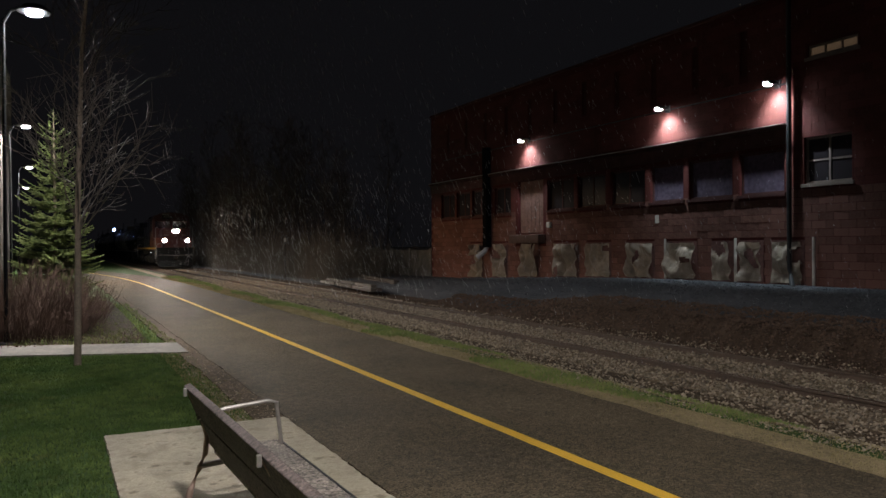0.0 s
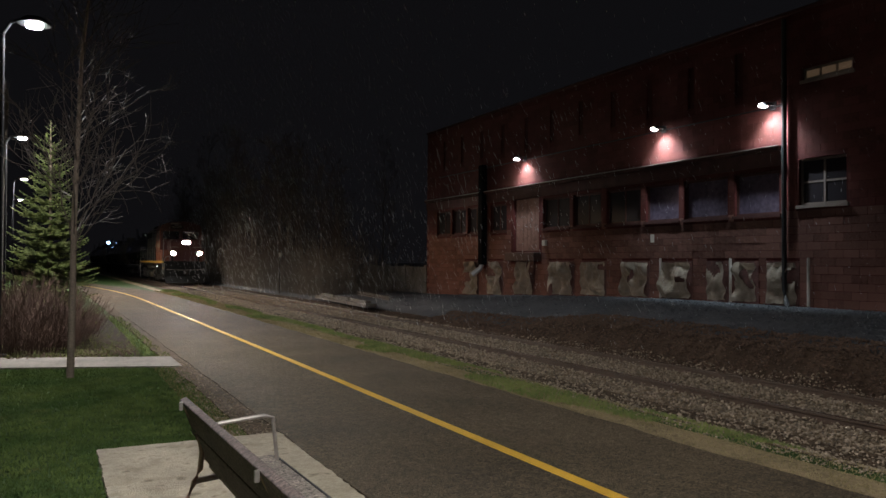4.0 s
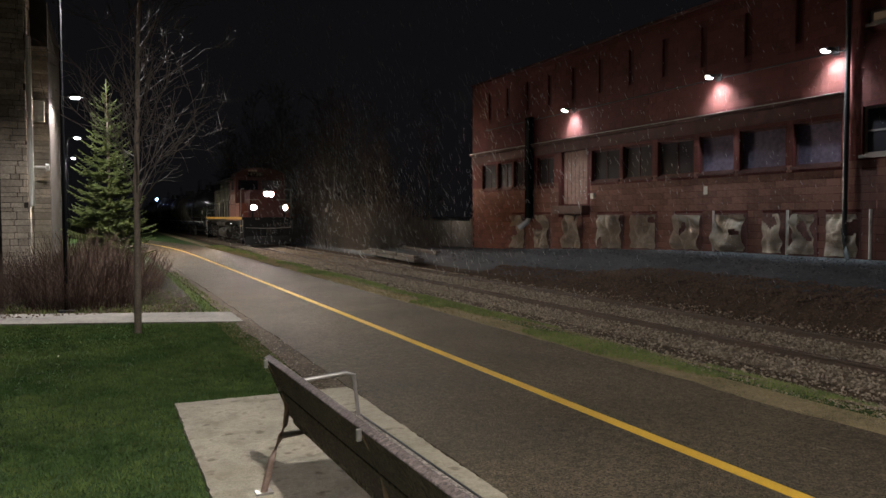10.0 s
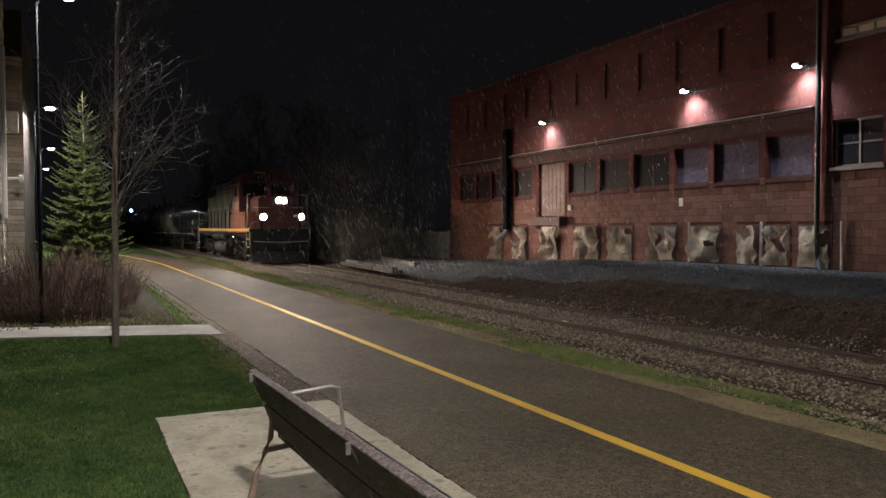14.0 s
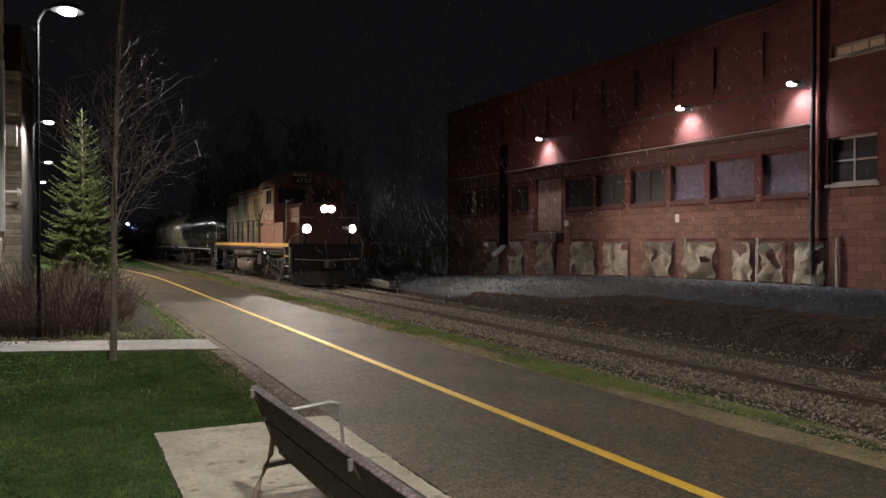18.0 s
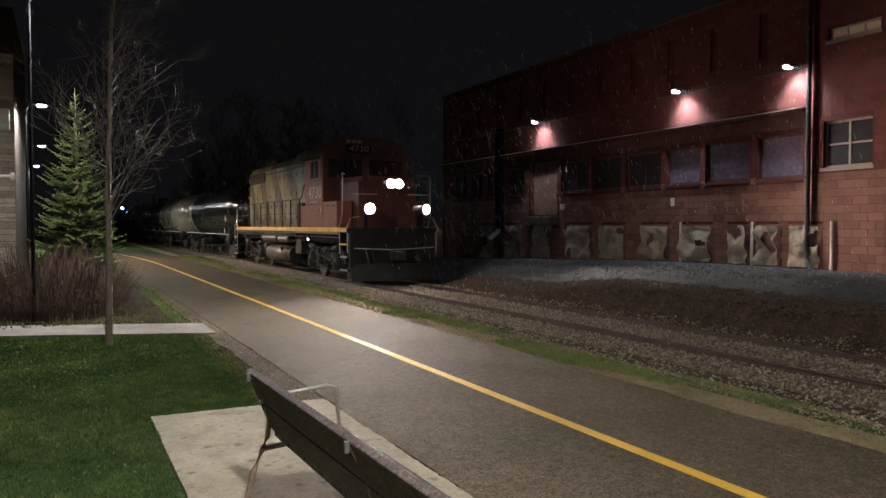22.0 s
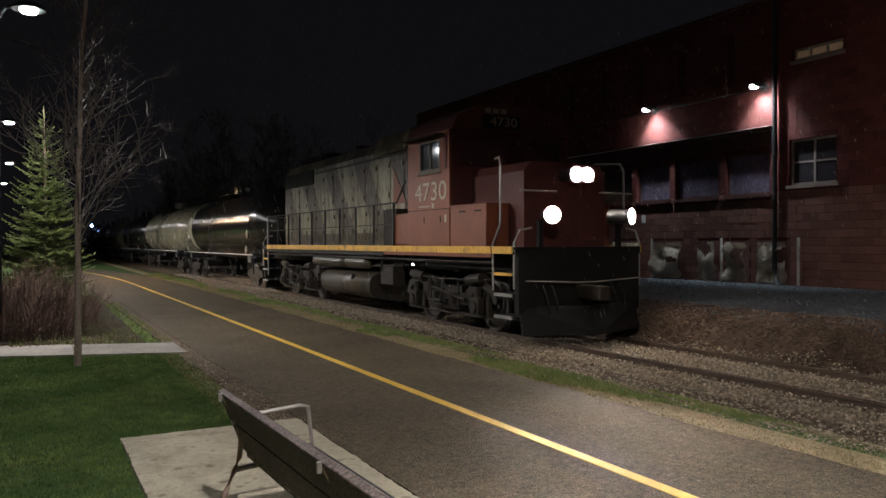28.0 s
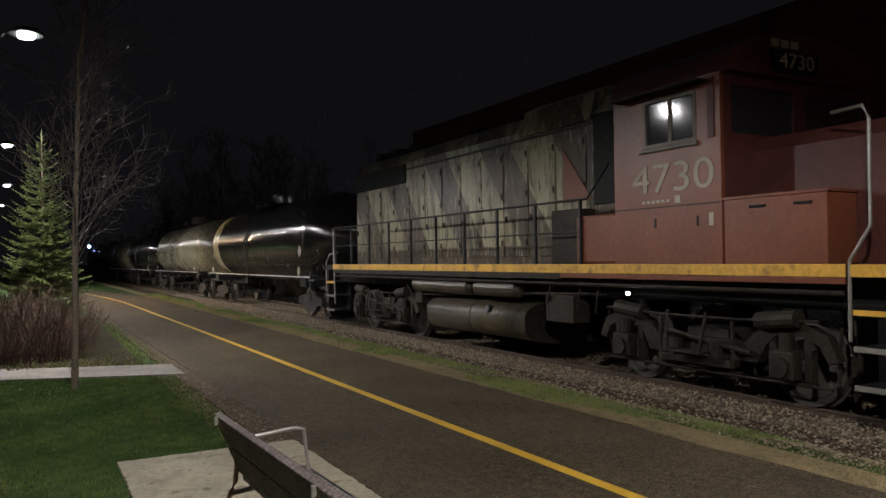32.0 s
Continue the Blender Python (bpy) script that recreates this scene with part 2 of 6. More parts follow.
NEEDLE = mat("spruce_needles", (0.09, 0.135, 0.04), 0.7, var=0.5, scale=1.6, fine=9, bump=0, tint=(0.25, 0.29, 0.095))
SHRUB = mat("shrub_twigs", (0.06, 0.032, 0.021), 0.9, var=0.45, scale=2, fine=10, bump=0)
LAMPGLOW = glow("led_glow", (0.92, 0.96, 1.0), 220)
HEADGLOW = glow("headlight_glow", (1.0, 0.88, 0.76), 120000)
DITCHGLOW = glow("ditch_light_glow", (1.0, 0.86, 0.72), 52000)


# ---- mesh helpers ----
def part(name, bm, material, parent=None, label="", smooth=False):
    me = bpy.data.meshes.new(name)
    bm.to_mesh(me)
    bm.free()
    me.materials.append(material)
    if smooth:
        for p in me.polygons:
            p.use_smooth = True
    ob = new(name, me)
    if parent is not None:
        ob.parent = parent
    if label:
        ob["label"] = label
    return ob


def empty(name, loc=(0, 0, 0), **tags):
    ob = new(name)
    ob.location = loc
    return tagged(ob, **tags)


def box(bm, x0, x1, y0, y1, z0, z1, bevel=0.0):
    v = [bm.verts.new((x, y, z)) for z in (z0, z1) for x, y in ((x0, y0), (x1, y0), (x1, y1), (x0, y1))]
    fs = [bm.faces.new([v[i] for i in q]) for q in ((3, 2, 1, 0), (4, 5, 6, 7), (0, 1, 5, 4), (1, 2, 6, 5), (2, 3, 7, 6), (3, 0, 4, 7))]
    if bevel:
        es = list({e for f in fs for e in f.edges})
        bmesh.ops.bevel(bm, geom=es, offset=bevel, segments=2, affect="EDGES", profile=0.5)
    return bm


def B(*a, bevel=0.0):
    return box(bmesh.new(), *a, bevel=bevel)


def tube(bm, pts, r, seg=8, r1=None, cap=True):
    """A round bar along points, tapering from r to r1."""
    pts = [Vector(p) for p in pts]
    r1 = r if r1 is None else r1
    rings = []
    for i, p in enumerate(pts):
        d = (pts[min(i + 1, len(pts) - 1)] - pts[max(i - 1, 0)]).normalized()
        u = d.cross(Vector((0, 0, 1)) if abs(d.z) < 0.95 else Vector((1, 0, 0))).normalized()
        w = d.cross(u)
        rr = r + (r1 - r) * i / (len(pts) - 1)
        rings.append([bm.verts.new(p + rr * (u * math.cos(2 * math.pi * k / seg) + w * math.sin(2 * math.pi * k / seg))) for k in range(seg)])
    for a, b in zip(rings, rings[1:]):
        for k in range(seg):
            bm.faces.new((a[k], a[(k + 1) % seg], b[(k + 1) % seg], b[k]))
    if cap:
        bm.faces.new(rings[0][::-1])
        bm.faces.new(rings[-1])
    return bm


def ring_box(x0, x1, y0, y1, z0, z1, w):
    """A rectangular frame, in one piece, that stands in a plane of constant x."""
    bm = bmesh.new()
    loops = []
    for x in (x0, x1):
        for d in (0, w):
            loops.append([bm.verts.new((x, y, z)) for y, z in ((y0 + d, z0 + d), (y1 - d, z0 + d), (y1 - d, z1 - d), (y0 + d, z1 - d))])
    for p, q in ((0, 1), (1, 3), (3, 2), (2, 0)):
        for k in range(4):
            bm.faces.new((loops[p][k], loops[p][(k + 1) % 4], loops[q][(k + 1) % 4], loops[q][k]))
    bmesh.ops.recalc_face_normals(bm, faces=bm.faces[:])
    return bm


def Tb(pts, r, seg=8, r1=None):
    return tube(bmesh.new(), pts, r, seg, r1)


def extrude_y(outline, y0, y1, bm=None):
    """A prism along y from an outline of (x, z)."""
    bm = bm or bmesh.new()
    a = [bm.verts.new((x, y0, z)) for x, z in outline]
    b = [bm.verts.new((x, y1, z)) for x, z in outline]
    n = len(outline)
    for k in range(n):
        bm.faces.new((a[k], a[(k + 1) % n], b[(k + 1) % n], b[k]))
    bm.faces.new(a[::-1])
    bm.faces.new(b)
    bmesh.ops.recalc_face_normals(bm, faces=bm.faces[:])
    return bm


def spin_y(profile, seg=32, cx=0.0, cz=0.0, bm=None):
    """A body turned about an axis along y, from a profile of (y, radius)."""
    bm = bm or bmesh.new()
    rings = []
    for y, r in profile:
        rings.append([bm.verts.new((cx + r * math.cos(2 * math.pi * k / seg), y, cz + r * math.sin(2 * math.pi * k / seg))) for k in range(seg)])
    for a, b in zip(rings, rings[1:]):
        for k in range(seg):
            bm.faces.new((a[k], b[k], b[(k + 1) % seg], a[(k + 1) % seg]))
    bm.faces.new(rings[0])
    bm.faces.new(rings[-1][::-1])
    bmesh.ops.recalc_face_normals(bm, faces=bm.faces[:])
    return bm


def raw(name, verts, faces, material, parent=None, smooth=False):
    me = bpy.data.meshes.new(name)
    me.from_pydata([tuple(v) for v in verts], [], [tuple(f) for f in faces])
    me.materials.append(material)
    if smooth:
        me.polygons.foreach_set("use_smooth", [True] * len(me.polygons))
    ob = new(name, me)
    if parent is not None:
        ob.parent = parent
    return ob


def lettering(name, text, size, m, material, parent, label="", thick=0.006):
    cu = bpy.data.curves.new(name, "FONT")
    cu.body, cu.size, cu.extrude, cu.align_x, cu.align_y = text, size, thick, "CENTER", "CENTER"
    tmp = bpy.data.objects.new(name, cu)
    me = bpy.data.meshes.new_from_object(tmp)
    bpy.data.objects.remove(tmp)
    me.materials.clear()
    me.materials.append(material)
    ob = new(name, me)
    ob.parent = parent
    ob.matrix_basis = m
    if label:
        ob["label"] = label
    return ob


rng = np.random.default_rng(7)

# ---- ground ----
RAIL_TOP = -0.08
TRACK_X = 9.0


def trail_x(y):
    """The trail's centre line, which bends to the left far off."""
    return 3.82 - 0.0006 * max(0, y - 10) ** 1.6 - 0.0035 * max(0, y - 34) ** 2


def lot_height(x, y):
    """A dirt bank beside the track that fades out farther along, and the lot behind it."""
    s = lambda k: (lambda q: q * q * (3 - 2 * q))(min(1, max(0, k)))
    top = 0.03 + 0.5 * s((36 - y) / 20)
    wob = 0.14 * noise.noise(Vector((y * 0.7, 0.0, 3.0))) + 0.09 * noise.noise(Vector((y * 2.1, 5.0, 1.0))) + 0.05 * noise.noise(Vector((y * 5.3, 2.0, 8.0)))
    crest = 0.56 * s((18.0 - y) / 4.0) * (0.85 + 0.8 * wob)
    near = crest * s((x - 10.25 + wob) / 0.65)
    lump = noise.noise(Vector((x * 2.3, y * 2.3, 0.0))) + 0.6 * noise.noise(Vector((x * 5.2, y * 5.2, 4.0)))
    rough = 0.07 * lump * s((x - 10.0) / 0.4) * s((12.6 - x) / 1.0) * s((26.0 - y) / 6.0)
    return -0.25 + near + (top + 0.25 - crest) * s((x - 10.6) / 3.2) + rough


def height(x, y):
    if x < 6.3:
        return -0.02 - 0.02 * max(0, x - 5.4)
    if x < 6.9:
        return -0.038 - 0.16 * (x - 6.3) / 0.6
    if x < 10.0:
        return -0.198
    return lot_height(x, y) + 0.052


def ground():
    xs = np.unique(np.concatenate([np.array([-900, -300, -100, -40, -20]), np.arange(-10, 5.4, 1.2), np.arange(5.4, 12.8, 0.12), np.arange(12.9, 18, 0.5), np.array([20, 25, 40, 100, 300, 900])]))
    ys = np.unique(np.concatenate([np.array([-900, -300, -100, -40]), np.arange(-20, 0, 0.8), np.arange(0, 26, 0.14), np.arange(26, 40, 0.8), np.arange(40, 100, 4), np.array([130, 200, 400, 900])]))
    bm = bmesh.new()
    g = [[bm.verts.new((x, y, height(x, y))) for y in ys] for x in xs]
    for i in range(len(xs) - 1):
        for j in range(len(ys) - 1):
            f = bm.faces.new((g[i][j], g[i + 1][j], g[i + 1][j + 1], g[i][j + 1]))
            c = (xs[i] + xs[i + 1]) / 2
            f.material_index = 0 if c < 5.4 else 1 if c < 5.95 else 2 if c < 6.3 else 3 if c < 7.5 else 4 if c < 10.2 else 5 if c < 11.3 else 6
            f.smooth = True
    ob = part("ground", bm, LAWN)
    for m in (SAND, LAWN, SOIL, BALLAST, DIRT, GRAVEL):
        ob.data.materials.append(m)
    tagged(ob, "grass, ballast and gravel ground beside a railway at night", "ground", kind="structure")


ground()


def ribbon(name, off0, off1, z, y0, y1, material, label, cat, step=1.0, straight=None, rag=0.0):
    bm = bmesh.new()
    ys = np.arange(y0, y1 + step, step)
    rows = []
    for y in ys:
        c = trail_x(y)
        e = c + off1
        if straight:
            e += (straight - e) * min(1, max(0, (50 - y) / 16))
        wear = lambda k: rag * (noise.noise(Vector((k, y * 0.9, 2.0))) + 0.7 * noise.noise(Vector((k, y * 3.1, 7.0))))
        e += wear(3.0)
        c += 0.5 * wear(8.0)
        rows.append([bm.verts.new((x, y, zz)) for x, zz in ((c + off0, z - 0.04), (c + off0, z), (e, z), (e, z - 0.04))])
    for a, b in zip(rows, rows[1:]):
        for k in range(3):
            bm.faces.new((a[k], a[k + 1], b[k + 1], b[k]))
    bmesh.ops.recalc_face_normals(bm, faces=bm.faces[:])
    return tagged(part(name, bm, material), label, cat, kind="structure")


ribbon("road", -1.56, 1.58, 0.012, -30, 110, ASPHALT, "damp asphalt trail with worn edges", "path", step=0.2, straight=5.42, rag=0.07)
ribbon("trail_shoulder", -1.84, -1.52, 0.004, 6.9, 40, SOIL, "bare dirt strip between lawn and trail", "soil", step=0.25, rag=0.1)
ribbon("trail_line", -0.055, 0.055, 0.0165, -30, 110, LINE, "yellow painted centre line on the asphalt trail", "road marking")

# concrete walk that joins the trail, and the pad under the bench
bm = bmesh.new()
for k in range(5):
    x1 = 2.12 - 1.55 * k
    x0 = x1 - 1.54
    f = lambda x: 12.38 + (2.1 - x) * 0.36
    lo = [(x0, f(x0)), (x1, f(x1)), (x1, f(x1) + 1.32), (x0, f(x0) + 1.32)]
    a = [bm.verts.new((x, y, -0.06)) for x, y in lo]
    b = [bm.verts.new((x, y, 0.014)) for x, y in lo]
    bm.faces.new(b)
    for i in range(4):
        bm.faces.new((a[i], a[(i + 1) % 4], b[(i + 1) % 4], b[i]))
tagged(part("pavement", bm, CONCRETE), "pale concrete walkway joining the trail", "pavement", kind="structure")
bm = bmesh.new()
edge = []
for (xa, ya), (xb, yb) in (((0.66, 0.9), (2.24, 0.9)), ((2.24, 0.9), (2.24, 7.16)), ((2.24, 7.16), (0.66, 7.16)), ((0.66, 7.16), (0.66, 0.9))):
    n = int(max(abs(xb - xa), abs(yb - ya)) / 0.045)
    for k in range(n):
        p = Vector((xa + (xb - xa) * k / n, ya + (yb - ya) * k / n, 0.0))
        d = 0.01 * noise.noise(p * 3.0) + 0.016 * noise.noise(p * 14.0)
        edge.append((p.x + d * (abs(ya - yb) > 1), p.y + d * (abs(xa - xb) > 1)))
top = [bm.verts.new((x, y, 0.018)) for x, y in edge]
low = [bm.verts.new((x, y, -0.08)) for x, y in edge]
bm.faces.new(top)
for k in range(len(edge)):
    j = (k + 1) % len(edge)
    bm.faces.new((low[k], low[j], top[j], top[k]))
tagged(part("bench_pad", bm, PAD), "stained concrete pad under the bench", "pavement", kind="structure")


# bed of mulch between the walkway and the stone building
MULCH = chips(mat("mulch", (0.03, 0.021, 0.014), 0.95, var=0.6, scale=1.3, fine=10, bump=1.0, bumpscale=22, spec=0.08), 30, 0.4, 1.7, 1.0)
bm = bmesh.new()
rows = []
for k in range(41):
    x = -7.0 + 8.72 * k / 40
    e = 13.75 + (2.1 - x) * 0.36
    far = 25.85 + 0.12 * noise.noise(Vector((x * 2, 0, 0)))
    rows.append([bm.verts.new((x, y, z)) for y, z in ((e, -0.05), (e, -0.008), (e + 3, 0.03), (far - 2, 0.03), (far, -0.008))])
for p, q in zip(rows, rows[1:]):
    for k in range(4):
        bm.faces.new((p[k], q[k], q[k + 1], p[k + 1]))
bmesh.ops.recalc_face_normals(bm, faces=bm.faces[:])
tagged(part("planting_bed", bm, MULCH), "dark mulch bed between walkway and stone building", "soil", kind="structure")


# ---- track ----
def track():
    y0, y1 = -30, 170
    prof = [(-0.07, -0.16), (0.07, -0.16), (0.07, -0.145), (0.012, -0.13), (0.012, -0.04), (0.036, -0.03), (0.036, -0.004), (-0.036, -0.004), (-0.036, -0.03), (-0.012, -0.04), (-0.012, -0.13), (-0.07, -0.145)]
    tr = empty("railway_track", (TRACK_X, 0, RAIL_TOP), label="single railway track with polished rails on wooden ties", category="railway track")
    for s in (-0.752, 0.752):
        r = part("rail", extrude_y([(x + s, z) for x, z in prof], y0, y1), RAIL, tr)
        part("rail_head", B(s - 0.03, s + 0.03, y0, y1, -0.004, 0.0), RAILTOP, r, "polished running surface of the rail")
    me = None
    for k in range(170):
        y = -20 + k * 0.53
        if me is None:
            o = part("tie", B(-1.28, 1.28, -0.11, 0.11, -0.36, -0.165, bevel=0.012), TIE, tr)
            me = o.data
        else:
            o = new("tie", me)
            o.parent = tr
        o.location = (rng.normal(0, 0.02), y, rng.normal(0, 0.006))


track()

POLE = mat("black_pole", (0.006, 0.006, 0.007), 0.95, var=0.2, spec=0.05)


# ---- warehouse ----
WALL_X = 17.0
WALL_Y0, WALL_Y1, WALL_TOP = -14.0, 34.4, 8.0


def window(parent, y0, y1, z0, z1, cols, rows, depth=0.14, frame_mat=None, pane_mat=None, name="window"):
    """A recessed window with frame, bars and single panes, in a wall that faces -x."""
    fm, pm = frame_mat or WINFRAME, pane_mat or DUSTY
    x0, x1 = WALL_X + depth - 0.05, WALL_X + depth
    w = 0.06
    ob = part(name, ring_box(x0, x1, y0, y1, z0, z1, w), fm, parent, "weathered window frame with dark panes")
    for c in range(1, cols):
        y = y0 + (y1 - y0) * c / cols
        part("mullion", B(x0 + 0.01, x1, y - 0.025, y + 0.025, z0 + w, z1 - w), fm, ob)
    for r in range(1, rows):
        z = z0 + (z1 - z0) * r / rows
        part("glazing_bar", B(x0 + 0.015, x1 - 0.005, y0 + w, y1 - w, z - 0.02, z + 0.02), fm, ob)
    for c in range(cols):
        for r in range(rows):
            ya, yb = y0 + (y1 - y0) * c / cols + 0.03, y0 + (y1 - y0) * (c + 1) / cols - 0.03
            za, zb = z0 + (z1 - z0) * r / rows + 0.03, z0 + (z1 - z0) * (r + 1) / rows - 0.03
            part("pane", B(x1 - 0.022, x1 - 0.014, ya, yb, za, zb), pm, ob)
    part("sill", B(WALL_X - 0.05, WALL_X + depth, y0 - 0.06, y1 + 0.06, z0 - 0.08, z0), fm, ob)
    return ob


def warehouse():
    house = empty("brick_warehouse", (0, 0, 0), label="old red brick warehouse with boarded basement windows", category="building")
    # openings: y0, y1, z0, z1
    band = [(24.55, 26.35, 2.1, 4.2)]
    wins = [(13.6, 15.05), (15.3, 16.94), (17.16, 18.58), (18.83, 20.5), (20.8, 22.36), (22.59, 24.27), (26.9, 28.2), (28.9, 30.2), (30.4, 31.7), (31.9, 33.3)]
    holes = [(a, b, 2.95, 4.08) for a, b in wins] + band
    right = [(11.72, 13.02, 3.12, 4.28), (8.9, 10.3, 3.12, 4.28), (5.9, 7.3, 3.12, 4.28), (2.9, 4.3, 3.12, 4.28)]
    # row under the roof that only reflects the headlights
    lit = (11.55, 12.9, 6.24, 6.54)
    slots = [(14.78 + 1.76 * k, 15.02 + 1.76 * k, 6.2, 7.45) for k in range(11)]
    cells = holes + right + [lit] + slots
    ys = sorted({WALL_Y0, WALL_Y1, *[v for c in cells for v in c[:2]]})
    zs = sorted({-0.3, WALL_TOP, *[v for c in cells for v in c[2:]]})
    bm = bmesh.new()
    for ya, yb in zip(ys, ys[1:]):
        z_run = None
        for za, zb in zip(zs, zs[1:]):
            cy, cz = (ya + yb) / 2, (za + zb) / 2
            solid = not any(c[0] < cy < c[1] and c[2] < cz < c[3] for c in cells)
            if solid and z_run is None:
                z_run = za
            if not solid and z_run is not None:
                box(bm, WALL_X, WALL_X + 0.35, ya, yb, z_run, za)
                z_run = None
        if z_run is not None:
            box(bm, WALL_X, WALL_X + 0.35, ya, yb, z_run, WALL_TOP)
    bmesh.ops.remove_doubles(bm, verts=bm.verts[:], dist=0.001)
    part("wall", bm, BRICK, house, "dark red painted brick wall")
    part("side_wall", B(WALL_X + 0.35, 34.0, WALL_Y1 - 0.35, WALL_Y1, -0.3, WALL_TOP), BRICK, house)
    part("side_wall", B(WALL_X + 0.35, 34.0, WALL_Y0, WALL_Y0 + 0.35, -0.3, WALL_TOP), BRICK, house)
    part("back_wall", B(33.65, 34.0, WALL_Y0 + 0.36, WALL_Y1 - 0.36, -0.3, WALL_TOP), BRICK, house)
    part("roof", B(WALL_X + 0.36, 33.6, WALL_Y0 + 0.4, WALL_Y1 - 0.4, WALL_TOP - 0.5, WALL_TOP - 0.3), DARKMETAL, house)
    part("floor_slab", B(WALL_X + 0.36, 33.6, WALL_Y0 + 0.4, WALL_Y1 - 0.4, 2.0, 2.2), DARKBOARD, house)
    part("inner_wall", B(19.0, 19.2, WALL_Y0 + 0.4, WALL_Y1 - 0.4, 2.2, WALL_TOP - 0.5), DARKBOARD, house)
    part("coping", B(WALL_X - 0.06, WALL_X + 0.4, WALL_Y0 - 0.05, WALL_Y1 + 0.05, WALL_TOP, WALL_TOP + 0.1, bevel=0.02), TRIM, house, "weathered coping along the roofline")
    led = part("ledge", B(WALL_X - 0.16, WALL_X, 13.5, WALL_Y1, 4.58, 4.68, bevel=0.015), TRIM, house, "dark projecting ledge with a metal cap")
    part("ledge_cap", B(WALL_X - 0.19, WALL_X, 13.5, WALL_Y1, 4.683, 4.70), STEEL, led)
    part("fascia", B(WALL_X - 0.05, WALL_X, 13.5, WALL_Y1, 4.2, 4.575), TRIM, house)
    for a, b in wins:
        panel = a < 18.6
        window(house, a, b, 2.95, 4.08, 1 if panel else 2, 1, pane_mat=PANEL if panel else DUSTY, frame_mat=TRIM)
    for q in right:
        window(house, *q, 2, 2)
    for q in slots:
        part("blind_slot", B(WALL_X + 0.045, WALL_X + 0.1, *q), SLOT, house, "dark narrow blind slot high in the wall")
    # no light behind these panes; their glow stands in for reflected headlights
    o = window(house, *lit, 3, 1, depth=0.1, pane_mat=REFLECTPANE, name="reflection_glow_window")
    o["label"] = "small row of panes under the roof, headlight reflection as faint glow"
    # door above a stoop
    d = part("door", B(WALL_X + 0.1, WALL_X + 0.16, 24.62, 26.28, 2.12, 4.18), PALE2, house, "weathered plank door, high in the wall")
    for k in range(6):
        y = 24.66 + 0.27 * k
        part("plank", B(WALL_X + 0.07, WALL_X + 0.1, y, y + 0.25, 2.14, 4.14), PALE2, d)
    part("lintel", B(WALL_X - 0.06, WALL_X, 24.4, 26.5, 4.2, 4.4, bevel=0.01), TRIM, d)
    part("loading_sill", B(WALL_X - 0.35, WALL_X, 24.4, 26.5, 1.72, 2.05, bevel=0.02), DARKBOARD, house, "dark timber sill under the high door")
    # boarded basement openings
    for a, b in [(13.05, 13.95), (14.3, 15.0), (15.3, 16.0), (16.65, 17.85), (18.45, 19.65), (20.55, 21.8), (22.35, 23.8), (24.9, 26.1), (27.2, 28.3), (29.2, 30.3)]:
        z0, z1 = lot_height(16.9, (a + b) / 2) + 0.1, 1.68
        fr = part("basement_window", B(WALL_X - 0.02, WALL_X + 0.02, a - 0.05, b + 0.05, z0 - 0.05, z1 + 0.05), BASEBOARD, house, "basement window behind torn pale sheeting")
        # crumpled sheeting with torn holes
        nu, nv = 22, 18
        big = 1.0 if 16.0 < a < 25.5 else 1.8
        seed = a * 3.7
        bm = bmesh.new()
        grid = []
        for u in range(nu + 1):
            row = []
            for w in range(nv + 1):
                p = Vector((0, a + (b - a) * u / nu, z0 + (z1 - z0) * w / nv))
                q = Vector((p.y * 1.9, p.z * 1.9, seed))
                fold = 0.3 * abs(noise.noise(q)) + 0.06 * abs(noise.noise(q * 2.7))
                row.append(bm.verts.new((WALL_X - 0.03 - fold, p.y + 0.03 * noise.noise(q * 2), p.z + 0.03 * noise.noise(q * 2.3))))
            grid.append(row)
        for u in range(nu):
            for w in range(nv):
                du, dv = (u + 0.5) / nu - 0.5 - 0.4 * math.sin(seed * 7), (w + 0.5) / nv - 0.5 - 0.4 * math.cos(seed * 9)
                ca, sa = math.cos(seed * 5), math.sin(seed * 5)
                e1, e2 = (du * ca + dv * sa) / (0.2 * big), (dv * ca - du * sa) / (0.09 * big)
                if e1 * e1 + e2 * e2 + 0.75 * noise.noise(Vector((u * 0.24, w * 0.24, seed))) > 1:
                    bm.faces.new((grid[u][w], grid[u + 1][w], grid[u + 1][w + 1], grid[u][w + 1]))
        # each loose scrap becomes a sheet of its own
        left = set(bm.faces)
        while left:
            todo, scrap = [left.pop()], []
            while todo:
                q = todo.pop()
                scrap.append(q)
                for nb in {o for e in q.edges for o in e.link_faces}:
                    if nb in left:
                        left.remove(nb)
                        todo.append(nb)
            if len(scrap) < 8:
                continue
            one = bmesh.new()
            at = {}
            for v in {v for q in scrap for v in q.verts}:
                at[v] = one.verts.new(v.co)
            for q in scrap:
                one.faces.new([at[v] for v in q.verts])
            bmesh.ops.solidify(one, geom=one.faces[:], thickness=0.004)
            part("torn_sheet", one, SHEET, fr, "crumpled torn pale sheeting")
        bm.free()
    for y in (17.86, 15.14, 12.7, 10.4):
        part("vent_pipe", Tb([(WALL_X - 0.07, y, 0.6), (WALL_X - 0.07, y, 1.8)], 0.035, 10), PALE, house, "short pale pipe upright on the wall")
    bm = Tb([(WALL_X - 0.12, 13.36, 7.9), (WALL_X - 0.12, 13.36, 1.0), (WALL_X - 0.2, 13.25, 0.75), (WALL_X - 0.5, 12.95, 0.55)], 0.06, 12)
